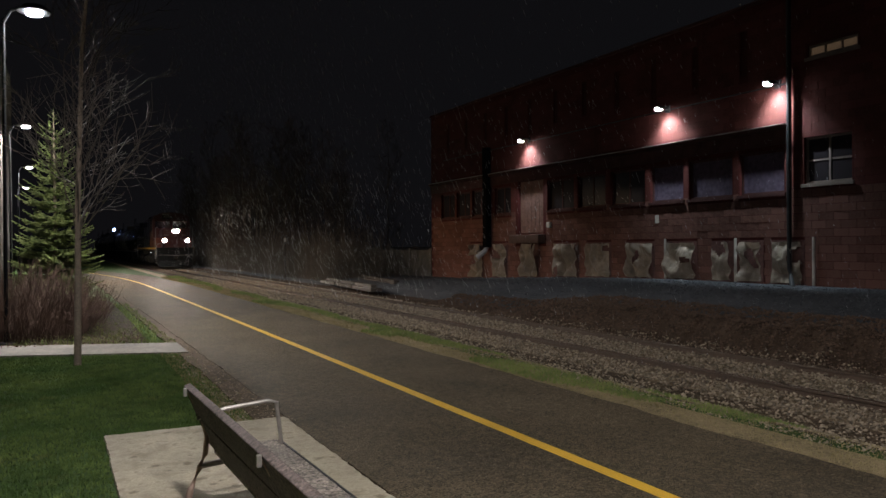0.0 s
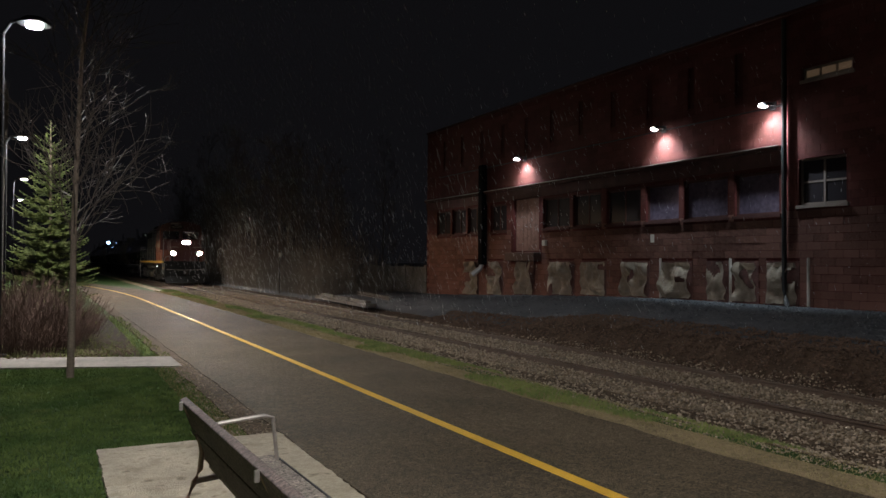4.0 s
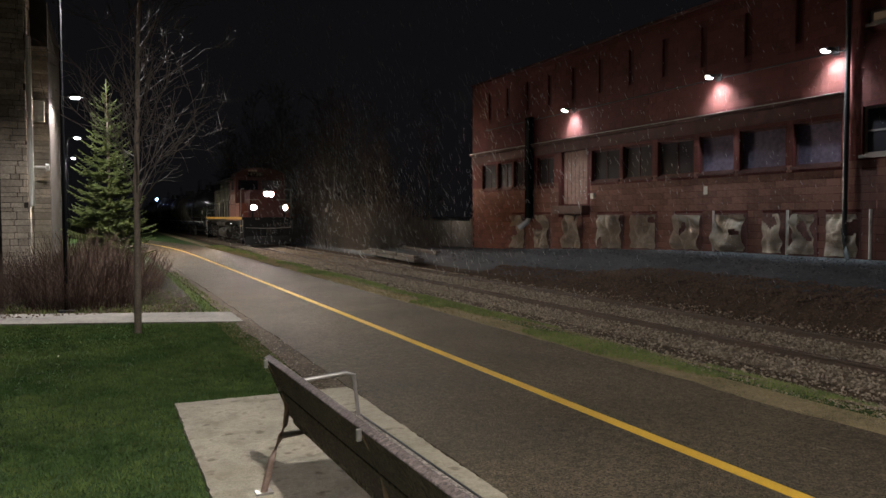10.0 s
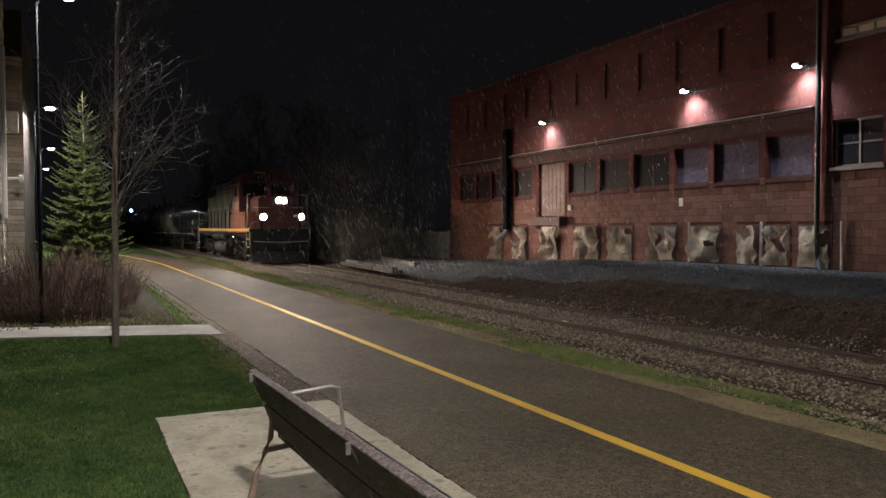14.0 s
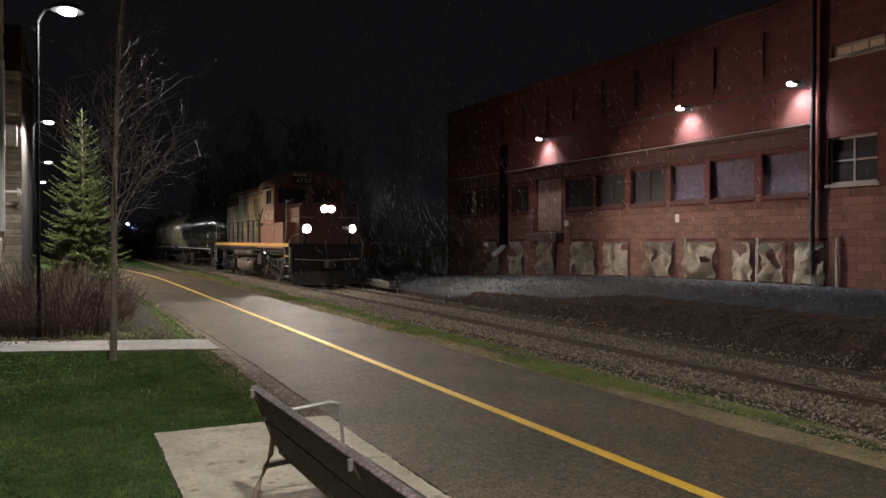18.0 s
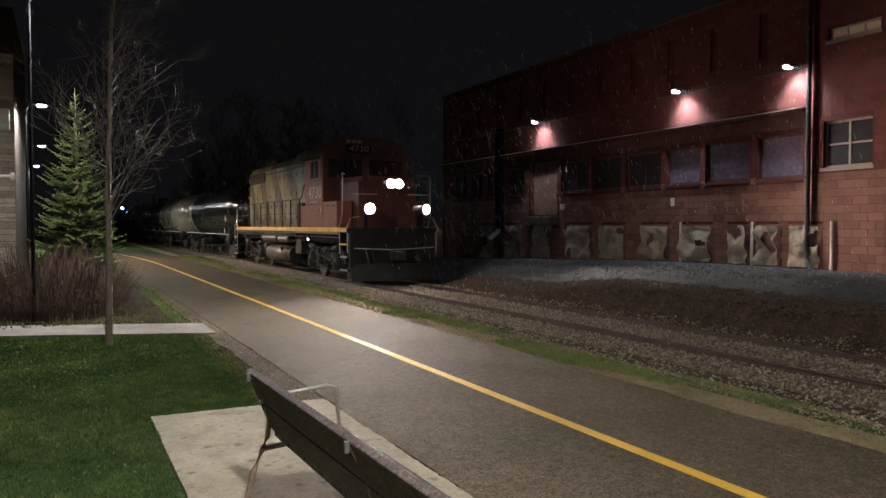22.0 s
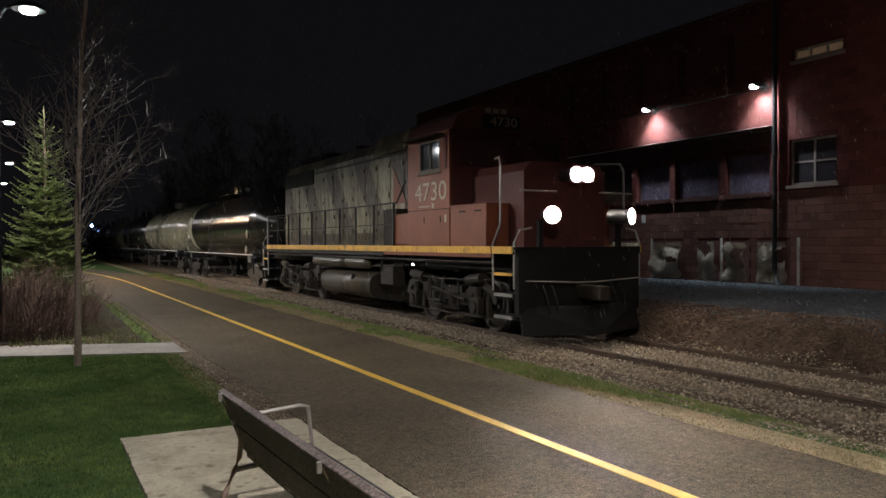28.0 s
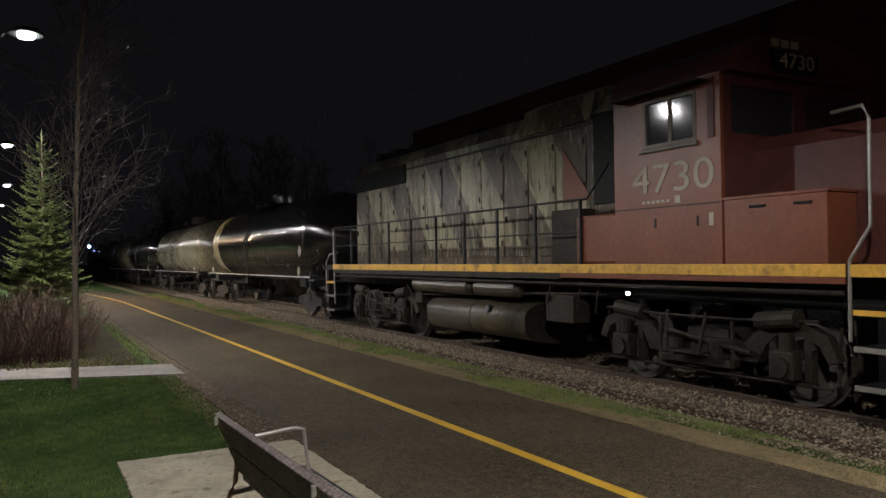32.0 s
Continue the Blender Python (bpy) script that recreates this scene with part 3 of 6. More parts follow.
    part("downspout", bm, DARKMETAL, house, "black downspout kicked out at the foot")
    part("duct", B(WALL_X - 0.25, WALL_X, 28.5, 28.85, 1.55, 5.85, bevel=0.02), POLE, house, "dark square duct up the wall")
    part("duct_elbow", Tb([(WALL_X - 0.12, 28.67, 1.6), (WALL_X - 0.2, 28.7, 1.4), (WALL_X - 0.5, 28.9, 1.12)], 0.09, 12, 0.12), GALV, house, "pale galvanised elbow at the foot of the duct")
    part("conduit", Tb([(WALL_X - 0.03, 13.5, 5.73), (WALL_X - 0.03, 33.0, 5.73)], 0.02, 6), DARKMETAL, house)
    part("meter_box", B(WALL_X - 0.1, WALL_X, 24.0, 24.2, 2.3, 2.5, bevel=0.01), PALE, house, "small pale box on the wall")
    part("notice", B(WALL_X - 0.015, WALL_X - 0.003, 18.2, 18.36, 2.3, 2.55), PALE, house, "small pale notice on the wall")
    return house


SLOT = mat("slot_paint", (0.06, 0.02, 0.018), 0.85, var=0.3, spec=0.08)
GALV = mat("galvanised_sheet", (0.6, 0.62, 0.66), 0.4, 0.5, var=0.25)
BASEBOARD = mat("basement_board", (0.12, 0.05, 0.042), 0.8, var=0.5, scale=2, fine=11, bump=0.3)
SHEET = mat("torn_sheeting", (0.4, 0.33, 0.26), 0.34, var=0.3, scale=2.2, fine=7, bump=0.3, bumpscale=9)
PANEL = mat("lavender_panel", (0.085, 0.064, 0.09), 0.85, var=0.4, scale=1.0, fine=8, bump=0.1, spec=0.1)
# weak emission in place of headlight reflected by boards
REFLECTPANE = glow("reflection_glow_pane", (1.0, 0.66, 0.4), 0.045)
REFLECTPANE.node_tree.nodes["Principled BSDF"].inputs["Base Color"].default_value = (0.2, 0.12, 0.075, 1)
PALE2 = mat("plank_door_paint", (0.13, 0.045, 0.036), 0.75, var=0.5, scale=2, fine=12, bump=0.4, bumpscale=14, tint=(0.22, 0.11, 0.08))
WAREHOUSE = warehouse()


def wall_lamp(y):
    t = empty("wall_lamp", (WALL_X, y, 5.75), label="white floodlight on a short arm above the ledge", category="wall lamp", group="floodlights on the warehouse wall")
    part("arm", Tb([(0, 0, 0.02), (-0.15, 0, 0.08), (-0.3, 0, 0.06)], 0.025, 8), DARKMETAL, t)
    part("housing", B(-0.46, -0.26, -0.14, 0.14, -0.03, 0.06, bevel=0.02), DARKMETAL, t)
    part("lens", B(-0.42, -0.3, -0.06, 0.06, -0.05, -0.034), LAMPGLOW, t)
    part("wall_plate", B(-0.03, 0, -0.1, 0.1, -0.1, 0.12, bevel=0.01), DARKMETAL, t)
    # a lens rim that shows the glow towards the trail
    part("front_lens", B(-0.476, -0.463, -0.055, 0.055, -0.05, 0.02), LAMPGLOW, t)


for y in WALL_LAMPS:
    wall_lamp(y)


def trail_lamp(x, y, turn=0.0):
    t = empty("street_lamp", (x, y, -0.02), label="white lit lamp on a slim dark pole beside the trail", category="street lamp", group="lamps along the trail")
    t.rotation_euler.z = radians(turn)
    part("pole", Tb([(-0.47, 0.05, 0), (-0.47, 0.05, 5.6)], 0.034, 12, 0.024), POLE, t)
    part("base_plate", B(-0.6, -0.34, -0.08, 0.18, 0, 0.05, bevel=0.01), DARKMETAL, t)
    part("arm", Tb([(-0.47, 0.05, 5.55), (-0.36, 0.04, 5.75), (-0.15, 0, 5.82)], 0.03, 8), DARKMETAL, t)
    part("housing", spin_z([(0.02, 5.9), (0.18, 5.86), (0.27, 5.78), (0.27, 5.75), (0.02, 5.75)]), DARKMETAL, t)
    part("globe", spin_z([(0.02, 5.745), (0.14, 5.745), (0.12, 5.7), (0.02, 5.685)]), LAMPGLOW, t)


def spin_z(profile, seg=20, bm=None):
    bm = bm or bmesh.new()
    rings = [[bm.verts.new((r * math.cos(2 * math.pi * k / seg), r * math.sin(2 * math.pi * k / seg), z)) for k in range(seg)] for r, z in profile]
    for a, b in zip(rings, rings[1:]):
        for k in range(seg):
            bm.faces.new((a[k], a[(k + 1) % seg], b[(k + 1) % seg], b[k]))
    bm.faces.new(rings[0])
    bm.faces.new(rings[-1][::-1])
    bmesh.ops.recalc_face_normals(bm, faces=bm.faces[:])
    return bm


for x, y in TRAIL_LAMPS:
    trail_lamp(x, y, 100.0 if y < 1 else 0.0)


# ---- bench ----
def bench():
    t = empty("park_bench", (0.998, 1.2, 0.018), label="dark timber park bench with cast metal frame on the pad", category="bench")
    L0, L1 = -0.05, 3.52
    t.matrix_basis = pose(0.998, 4.7, 0.018, 0, 0, 1.6) @ pose(0, -3.5, 0)
    # two backrest boards in one leaning plane, the foot of the plane towards the seat
    for k in range(2):
        o = part("back_board", B(-0.021, 0.021, L0, L1, -0.2, 0.0, bevel=0.007), BENCHWOOD, t, "dark weathered backrest board")
        o.matrix_basis = pose(0.0, 0, 0.805, 0, -22, 0) @ pose(0, 0, -0.207 * k)
    for x0, x1 in ((0.155, 0.348), (0.355, 0.55)):
        part("seat_board", B(x0, x1, L0, L1, 0.372, 0.409, bevel=0.007), SEATWOOD, t, "wet grey seat board")
    part("seat_edge", B(0.556, 0.572, L0, L1, 0.366, 0.405, bevel=0.005), DARKMETAL, t, "thin dark strip along the seat front")
    for y in (0.12, 1.77, 3.42):
        f = part("frame", Tb([(-0.05, y, 0.0), (0.0, y, 0.2), (0.055, y, 0.33), (0.085, y, 0.4), (0.095, y, 0.5), (0.068, y, 0.64), (-0.008, y, 0.775)], 0.022, 8, 0.012), FRAMEPAINT, t, "curved cast metal bench frame")
        part("seat_bearer", Tb([(0.06, y, 0.33), (0.3, y, 0.35), (0.56, y, 0.353)], 0.018, 8), ALU, f)
        part("front_leg", Tb([(0.55, y, 0.35), (0.53, y, 0.18), (0.58, y, 0.0)], 0.024, 8), ALU, f)
        part("foot", B(-0.1, 0.0, y - 0.04, y + 0.04, 0, 0.012), ALU, f)
        part("board_clip", B(-0.038, -0.016, y - 0.009, y + 0.009, 0.75, 0.8, bevel=0.004), ALU, f)
    for y in (0.14, 3.38):
        part("armrest", Tb([(0.03, y, 0.625), (0.2, y, 0.665), (0.45, y, 0.685), (0.505, y, 0.67), (0.535, y, 0.4)], 0.0125, 8), ALU, t, "bent metal armrest")


bench()


# ---- trees ----
def branch_set(seed, trunk_pts, trunk_r, first, count, length, up, levels, twig_r=0.006, spread=1.0, seg=5):
    """Verts and faces of tapered limbs that fork into twigs."""
    r = np.random.default_rng(seed)
    verts, faces = [], []

    def limb(pts, ra, rb, sides):
        base = len(verts)
        n = len(pts)
        for i, p in enumerate(pts):
            d = (pts[min(i + 1, n - 1)] - pts[max(i - 1, 0)]).normalized()
            u = d.cross(Vector((0.3, 0.2, 1)) if abs(d.z) < 0.9 else Vector((1, 0, 0))).normalized()
            w = d.cross(u)
            q = ra + (rb - ra) * i / (n - 1)
            for k in range(sides):
                a = 2 * math.pi * k / sides
                verts.append(p + q * (u * math.cos(a) + w * math.sin(a)))
        for i in range(n - 1):
            for k in range(sides):
                a, b = base + i * sides + k, base + i * sides + (k + 1) % sides
                faces.append((a, b, b + sides, a + sides))

    def grow(p, d, ln, ra, level):
        pts = [p]
        steps = 4 if level < 2 else 3
        for i in range(steps):
            d = (d + Vector(r.normal(0, 0.16, 3)) + Vector((0, 0, up * 0.18))).normalized()
            pts.append(pts[-1] + d * ln / steps)
        limb(pts, ra, max(twig_r * 0.6, ra * 0.4), 4 if level < 2 else 3)
        if level < levels:
            for k in range(int(r.integers(3, 6))):
                f = r.uniform(0.25, 1.0)
                i = min(int(f * steps), steps - 1)
                q = pts[i].lerp(pts[i + 1], f * steps - i)
                side = d.cross(Vector(r.normal(0, 1, 3))).normalized()
                nd = (d * 0.75 + side * r.uniform(0.5, 0.95) * spread).normalized()
                grow(q, nd, ln * r.uniform(0.4, 0.65), max(twig_r, ra * 0.5), level + 1)

    tp = [Vector(p) for p in trunk_pts]
    limb(tp, trunk_r, trunk_r * 0.12, 8)
    tverts, tfaces = list(verts), list(faces)
    verts.clear()
    faces.clear()
    n = len(tp) - 1
    for k in range(count):
        f = first + (1 - first) * ((k + r.uniform(0, 1)) / count) ** 1.35
        i = min(int(f * n), n - 1)
        q = tp[i].lerp(tp[i + 1], f * n - i)
        a = r.uniform(0, 2 * math.pi)
        d = Vector((math.cos(a) * spread, math.sin(a) * spread, r.uniform(0.75, 1.5))).normalized()
        grow(q, d, length * (1.15 - 0.7 * f) * r.uniform(0.75, 1.1), trunk_r * (0.22 - 0.1 * f), 1)
    return tverts, tfaces, list(verts), list(faces)


def bare_tree(name, seed, loc, h, trunk_r, count, length, levels=3, first=0.25, lean=(0, 0), label="", up=0.6, group="", twig_r=0.006, bark=None):
    t = empty(name, loc, label=label, category="tree", group=group)
    r = np.random.default_rng(seed + 100)
    pts = [(lean[0] * (k / 7) ** 1.3 + r.normal(0, 0.02) * k / 3, lean[1] * k / 7 + r.normal(0, 0.02) * k / 3, h * k / 7) for k in range(8)]
    tv, tf, v, f = branch_set(seed, pts, trunk_r, first, count, length, up, levels, twig_r)
    raw("trunk", tv, tf, bark or BARK, t, True)
    raw("crown", v, f, TWIG, t)
    return t


bare_tree("young_tree", 7, (0.55, 11.9, -0.02), 7.8, 0.051, 62, 1.6, 3, 0.22, (0.2, 0.1), "young bare tree with fine twigs on the lawn", up=0.62, twig_r=0.0042)


def spruce(loc, h):
    t = empty("spruce_tree", loc, label="dense young green spruce with a pointed top", category="tree")
    part("trunk", Tb([(0, 0, 0), (0.02, 0, h * 0.5), (0, 0, h)], 0.07, 8, 0.008), BARK, t)
    r = np.random.default_rng(5)
    v, f = [], []

    def spray(p, q, w):
        """A needle-clad twig from p to q: two crossed slim blades, widest in the middle."""
        d = q - p
        u = d.cross(Vector((0, 0, 1))).normalized() * w
        n = Vector((0, 0, w * 0.7))
        m = p + d * 0.45
        for a in (u, n):
            b = len(v)
            v.extend([p, m - a, q, m + a])
            f.append((b, b + 1, b + 2, b + 3))

    z = 0.3
    while z < h - 0.3:
        k = 1 - z / h
        ln = 0.13 + 0.82 * min(1.0, 1.4 * k) ** 0.85
        n = int(6 + 8 * k)
        a0 = r.uniform(0, 6.28)
        for i in range(n):
            a = a0 + 6.283 * (i + r.uniform(-0.3, 0.3)) / n
            L = ln * r.uniform(0.72, 1.12)
            rise = 0.75 * (1 - k) ** 1.5 - 0.1 + r.uniform(-0.1, 0.1)
            out = Vector((math.cos(a), math.sin(a), 0))
            side = Vector((-math.sin(a), math.cos(a), 0))
            z0 = z + r.uniform(-0.07, 0.07)
            at = lambda q: Vector((0, 0, z0)) + out * L * q + Vector((0, 0, L * (rise * q - 0.24 * q * (1 - q) + 0.12 * q * q)))
            m = max(4, int(L / 0.075))
            for j in range(m):
                c, e = (j + 0.2) / m, min(1.0, (j + 1.5) / m)
                spray(at(c), at(e), 0.02)
                tw = 0.42 * L * (1.02 - c) ** 0.8 * min(1, 0.25 + 2.5 * c)
                for sg in (-1, 1):
                    if tw < 0.03:
                        continue
                    d = (side * sg + out * 0.75 + Vector((0, 0, r.uniform(-0.3, 0.18)))).normalized() * tw * r.uniform(0.7, 1.15)
                    p = at(c)
                    spray(p, p + d, 0.021)
                    if tw > 0.14:
                        for g in (0.3, 0.5, 0.7):
                            for sh in (-1, 1):
                                dd = (d.normalized() + sh * d.cross(Vector((0, 0, 1))).normalized() * 0.9 + Vector((0, 0, r.uniform(-0.35, 0.1)))).normalized()
                                spray(p + d * g, p + d * g + dd * tw * r.uniform(0.25, 0.42), 0.018)
        z += 0.1 + 0.1 * (1 - k)
    # bare leader with a few short candles
    for j in range(7):
        a, q = 2.4 * j, h - 0.3 + 0.035 * j
        spray(Vector((0, 0, q)), Vector((0.13 * math.cos(a), 0.13 * math.sin(a), q + 0.1)), 0.014)
    spray(Vector((0, 0, h - 0.35)), Vector((0, 0.005, h + 0.12)), 0.016)
    raw("needle_sprays", v, f, NEEDLE, t)["kind"] = "stuff"


spruce((0.25, 18.6, -0.02), 4.62)


def shrub(name, loc, rx, ry, h, n, seed, label, material):
    """A twiggy bush of many upright bent stems."""
    t = empty(name, loc, label=label, category="shrub")
    r = np.random.default_rng(seed)
    v, f = [], []
    for i in range(n):
        a, q = 2 * math.pi * (i + r.uniform(0, 150)) / n, math.sqrt(r.uniform(0, 1))
        p = Vector((rx * q * math.cos(a), ry * q * math.sin(a), 0))
        hh = h * r.uniform(0.45, 1.05) * (1 - 0.35 * q * q)
        d = Vector((0.35 * q * math.cos(a) + r.normal(0, 0.18), 0.35 * q * math.sin(a) + r.normal(0, 0.18), 1)).normalized()
        rad = r.uniform(0.002, 0.0055)
        for s in range(3):
            e = p + d * hh / 3
            u = Vector((1, 0, 0)) * rad
            w = Vector((0, 1, 0)) * rad
            b = len(v)
            v += [p - u, p + u * 0.6 + w, p + u * 0.6 - w, e - u * 0.7, e + u * 0.4 + w * 0.7, e + u * 0.4 - w * 0.7]
            f += [(b, b + 1, b + 4, b + 3), (b + 1, b + 2, b + 5, b + 4), (b + 2, b, b + 3, b + 5)]
            if s:
                for _ in range(4):
                    dd = (d + Vector(r.normal(0, 0.75, 3))).normalized() * r.uniform(0.12, 0.35)
                    b = len(v)
                    v += [p - u * 0.5, p + u * 0.5, p + dd]
                    f += [(b, b + 1, b + 2)]
            p = e
            d = (d + Vector(r.normal(0, 0.2, 3))).normalized()
        if (i + 1) % 150 == 0 or i == n - 1:
            raw("stem_clump", v, f, material, t)
            v, f = [], []
    return t


shrub("leafless_shrub", (-0.2, 16.1, -0.02), 1.0, 1.2, 1.55, 1500, 21, "leafless reddish brown shrub below the spruce", SHRUB)
shrub("leafless_shrub", (0.75, 18.4, -0.02), 0.5, 1.6, 1.3, 260, 22, "leafless brown shrub beside the trail bend", SHRUB)
shrub("leafless_shrub", (-2.4, 17.0, -0.02), 1.4, 1.5, 1.2, 900, 23, "leafless brown shrub below the stone building", SHRUB)


# ---- wood across the track ----
def wood():
    protos = [bare_tree("bare_tree", 40 + k, (12.5 + 1.2 * k, 44 + 5 * k, -0.1), 7.5 + k, 0.075, 26, 2.6, 3, 0.06, (0.5 - 0.4 * k, 0.3), "tall thin leafless tree in the wood beside the track", 0.8, "leafless wood", 0.011, BRUSHBARK) for k in range(3)]
    r = np.random.default_rng(77)
    for k in range(34):
        y = 36 + 62 * (k + r.uniform(0, 1)) / 34
        x = 11.8 + abs(r.normal(0, 3.2)) + (0 if y > 37 else 2)
        s = r.uniform(0.75, 1.2)
        o = copy_thing(protos[k % 3], pose(x, y, -0.15, 0, 0, r.uniform(0, 360)))
        o.scale = (s, s, s * r.uniform(0.85, 1.1))


wood()


def undergrowth():
    """Dense leafless brush between the trees, as one mass of thin rods."""
    r = np.random.default_rng(78)
    v, f = [], []
    for i in range(5200):
        y = 35.5 + 50 * r.uniform(0, 1) ** 1.3
        x = 11.9 + abs(r.normal(0, 2.2))
        p = Vector((x, y, -0.2))
        h = r.uniform(1.2, 5.2) * (0.6 + 0.4 * noise.noise(Vector((x * 0.4, y * 0.3, 0))))
        d = Vector((r.normal(0, 0.25), r.normal(0, 0.25), 1)).normalized()
        rad = r.uniform(0.006, 0.014)
        for s in range(3):
            e = p + d * h / 3
            u, w = Vector((rad, 0, 0)), Vector((0, rad, 0))
            k = len(v)
            v += [p - u, p + u * 0.6 + w, p + u * 0.6 - w, e - u * 0.6, e + u * 0.4 + w * 0.6, e + u * 0.4 - w * 0.6]
            f += [(k, k + 1, k + 4, k + 3), (k + 1, k + 2, k + 5, k + 4), (k + 2, k, k + 3, k + 5)]
            for _ in range(3):
                dd = (d + Vector(r.normal(0, 0.55, 3))).normalized() * r.uniform(0.3, 0.9)
                k = len(v)
                v += [p - u * 0.5, p + u * 0.5, p + dd]
                f += [(k, k + 1, k + 2)]
            p = e
            d = (d + Vector(r.normal(0, 0.22, 3))).normalized()
    tagged(raw("undergrowth", v, f, BRUSHBARK), "dense leafless brush at the edge of the wood", "undergrowth", kind="stuff")


undergrowth()


# ---- stone building beside the trail ----
STONEWALL = mat("rough_stone", (0.42, 0.35, 0.28), 0.9, var=0.4, scale=2.5, fine=18, bump=0.7, bumpscale=22, rand=0.25)
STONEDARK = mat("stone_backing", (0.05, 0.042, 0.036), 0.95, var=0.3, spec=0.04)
SIGNRED = mat("sign_red", (0.4, 0.05, 0.05), 0.5, var=0.25, scale=3, fine=12, bump=0)
SIGNPALE = mat("sign_pale", (0.78, 0.74, 0.68), 0.5, var=0.2, scale=3, fine=12, bump=0)
SIGNDARK = mat("sign_dark", (0.06, 0.035, 0.035), 0.5, var=0.4, scale=4, fine=10, bump=0)


def stone_building():
    t = empty("stone_building", (0, 0, 0), label="tall rough stone corner building beside the trail", category="building")
    part("pillar", B(-2.56, -1.88, 26.03, 27.6, -0.1, 11.0), STONEDARK, t)
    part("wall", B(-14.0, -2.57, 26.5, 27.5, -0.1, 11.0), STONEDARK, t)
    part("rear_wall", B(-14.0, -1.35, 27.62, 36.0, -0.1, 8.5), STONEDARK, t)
    r = np.random.default_rng(9)
    z = -0.05
    while z < 9.5:
        h = r.uniform(0.1, 0.24)
        x = -2.58
        while x < -1.88:
            w = min(r.uniform(0.2, 0.6), -1.86 - x)
            if w > 0.12:
                d = r.uniform(0.0, 0.11)
                part("stone", B(x, x + w - 0.018, 25.99 - d, 26.04, z, z + h - 0.012, bevel=0.012), STONEWALL, t)
            x += w
        y = 26.05
        while y < 27.5:
            w = r.uniform(0.35, 0.6)
            part("stone", B(-1.885, -1.85 + r.uniform(0, 0.03), y, min(y + w, 27.6) - 0.018, z, z + h - 0.012), STONEWALL, t)
            y += w
        if z < 7:
            x = -1.94
            part("stone", B(-1.84, -1.36, 27.57 - r.uniform(0, 0.03), 27.63, z, z + h - 0.012), STONEWALL, t)
        z += h
    part("downpipe", Tb([(-1.77, 25.93, 2.0), (-1.77, 25.93, 7.0)], 0.075, 10), PIPEWHITE, t, "white painted pipe up the corner")
    part("meter_box", B(-1.84, -1.46, 27.25, 27.5, 4.65, 5.3, bevel=0.02), SIGNPALE, t, "pale box on the wall")
    part("bracket", Tb([(-1.74, 26.0, 3.15), (-1.4, 25.98, 3.15)], 0.04, 8), SIGNPALE, t)
    part("bracket_lamp", spin_y([(-0.06, 0.02), (-0.05, 0.1), (0.05, 0.12), (0.06, 0.02)], 14, 0, 0), SIGNPALE, t).matrix_basis = pose(-1.34, 25.98, 3.15, 0, 0, 90)
    s = part("sign", B(-4.4, -2.62, 26.3, 26.36, 1.1, 5.6), SIGNDARK, t, "tall printed banner in red and pale tones")
    part("sign_panel", B(-4.4, -2.62, 26.285, 26.3, 4.95, 5.6), SIGNRED, s)
    part("sign_panel", B(-3.4, -2.7, 26.285, 26.3, 1.2, 2.4), SIGNRED, s)
    part("sign_panel", B(-3.15, -2.72, 26.27, 26.285, 1.75, 2.2), SIGNPALE, s)
    part("sign_panel", B(-3.0, -2.66, 26.285, 26.3, 3.5, 4.4), SIGNPALE, s)
    bm = bmesh.new()
    for k in range(3):
        box(bm, -3.35 + 0.23 * k, -3.17 + 0.23 * k, 26.275, 26.285, 5.2, 5.4)
    part("sign_bars", bm, SIGNPALE, s)


PIPEWHITE = mat("white_paint", (0.8, 0.77, 0.7), 0.5, var=0.1)
stone_building()


# ---- scrap and small things across the track ----
def tie_stack():
    t = empty("tie_pile", (0, 0, 0), label="stack of old wooden ties lying beside the track", category="timber pile")
    for a, b, z in (((11.2, 34.0), (10.55, 25.9), 0.02), ((11.5, 34.2), (10.85, 26.1), 0.02), ((11.35, 33.6), (10.72, 26.3), 0.13), ((13.9, 37.5), (12.6, 28.6), 0.04), ((14.2, 37.3), (12.9, 28.5), 0.04), ((14.05, 36.9), (12.75, 28.9), 0.14)):
        n = 3
        for k in range(n):
            p, q = Vector((*a, z)).lerp(Vector((*b, z)), k / n + 0.01), Vector((*a, z)).lerp(Vector((*b, z)), (k + 1) / n - 0.01)
            d = (q - p)
            o = part("timber", B(-0.11, 0.11, 0, d.length, 0, 0.13, bevel=0.012), TIMBER, t)
            o.matrix_basis = pose(p.x, p.y, p.z - 0.05, 0, 0, math.degrees(math.atan2(-d.x, d.y)))


TIMBER = mat("old_timber", (0.055, 0.044, 0.036), 0.85, var=0.4, scale=3, fine=30, bump=0.5, bumpscale=30, rand=0.3)
tie_stack()

t = empty("low_wall", (17.0, 34.6, -0.2), label="low weathered concrete wall running on from the warehouse", category="low wall")
for k in range(5):
    part("panel", B(0.03, 0.22, 0.12 + 2.5 * k, 2.48 + 2.5 * k, 0.0, 1.62, bevel=0.02), CONCRETE, t)
    part("post", B(-0.02, 0.27, 2.5 * k - 0.1, 2.5 * k + 0.1, 0.0, 1.72, bevel=0.02), CONCRETE, t)
t = empty("marker_post", (11.6, 42.0, -0.2), label="slim track marker post with a pale top", category="post")
part("stake", Tb([(0, 0, 0), (0, 0, 2.3)], 0.04, 8), TIMBER, t)
part("reflector", B(-0.06, 0.06, -0.06, 0.0, 2.1, 2.32, bevel=0.01), PALE, t)


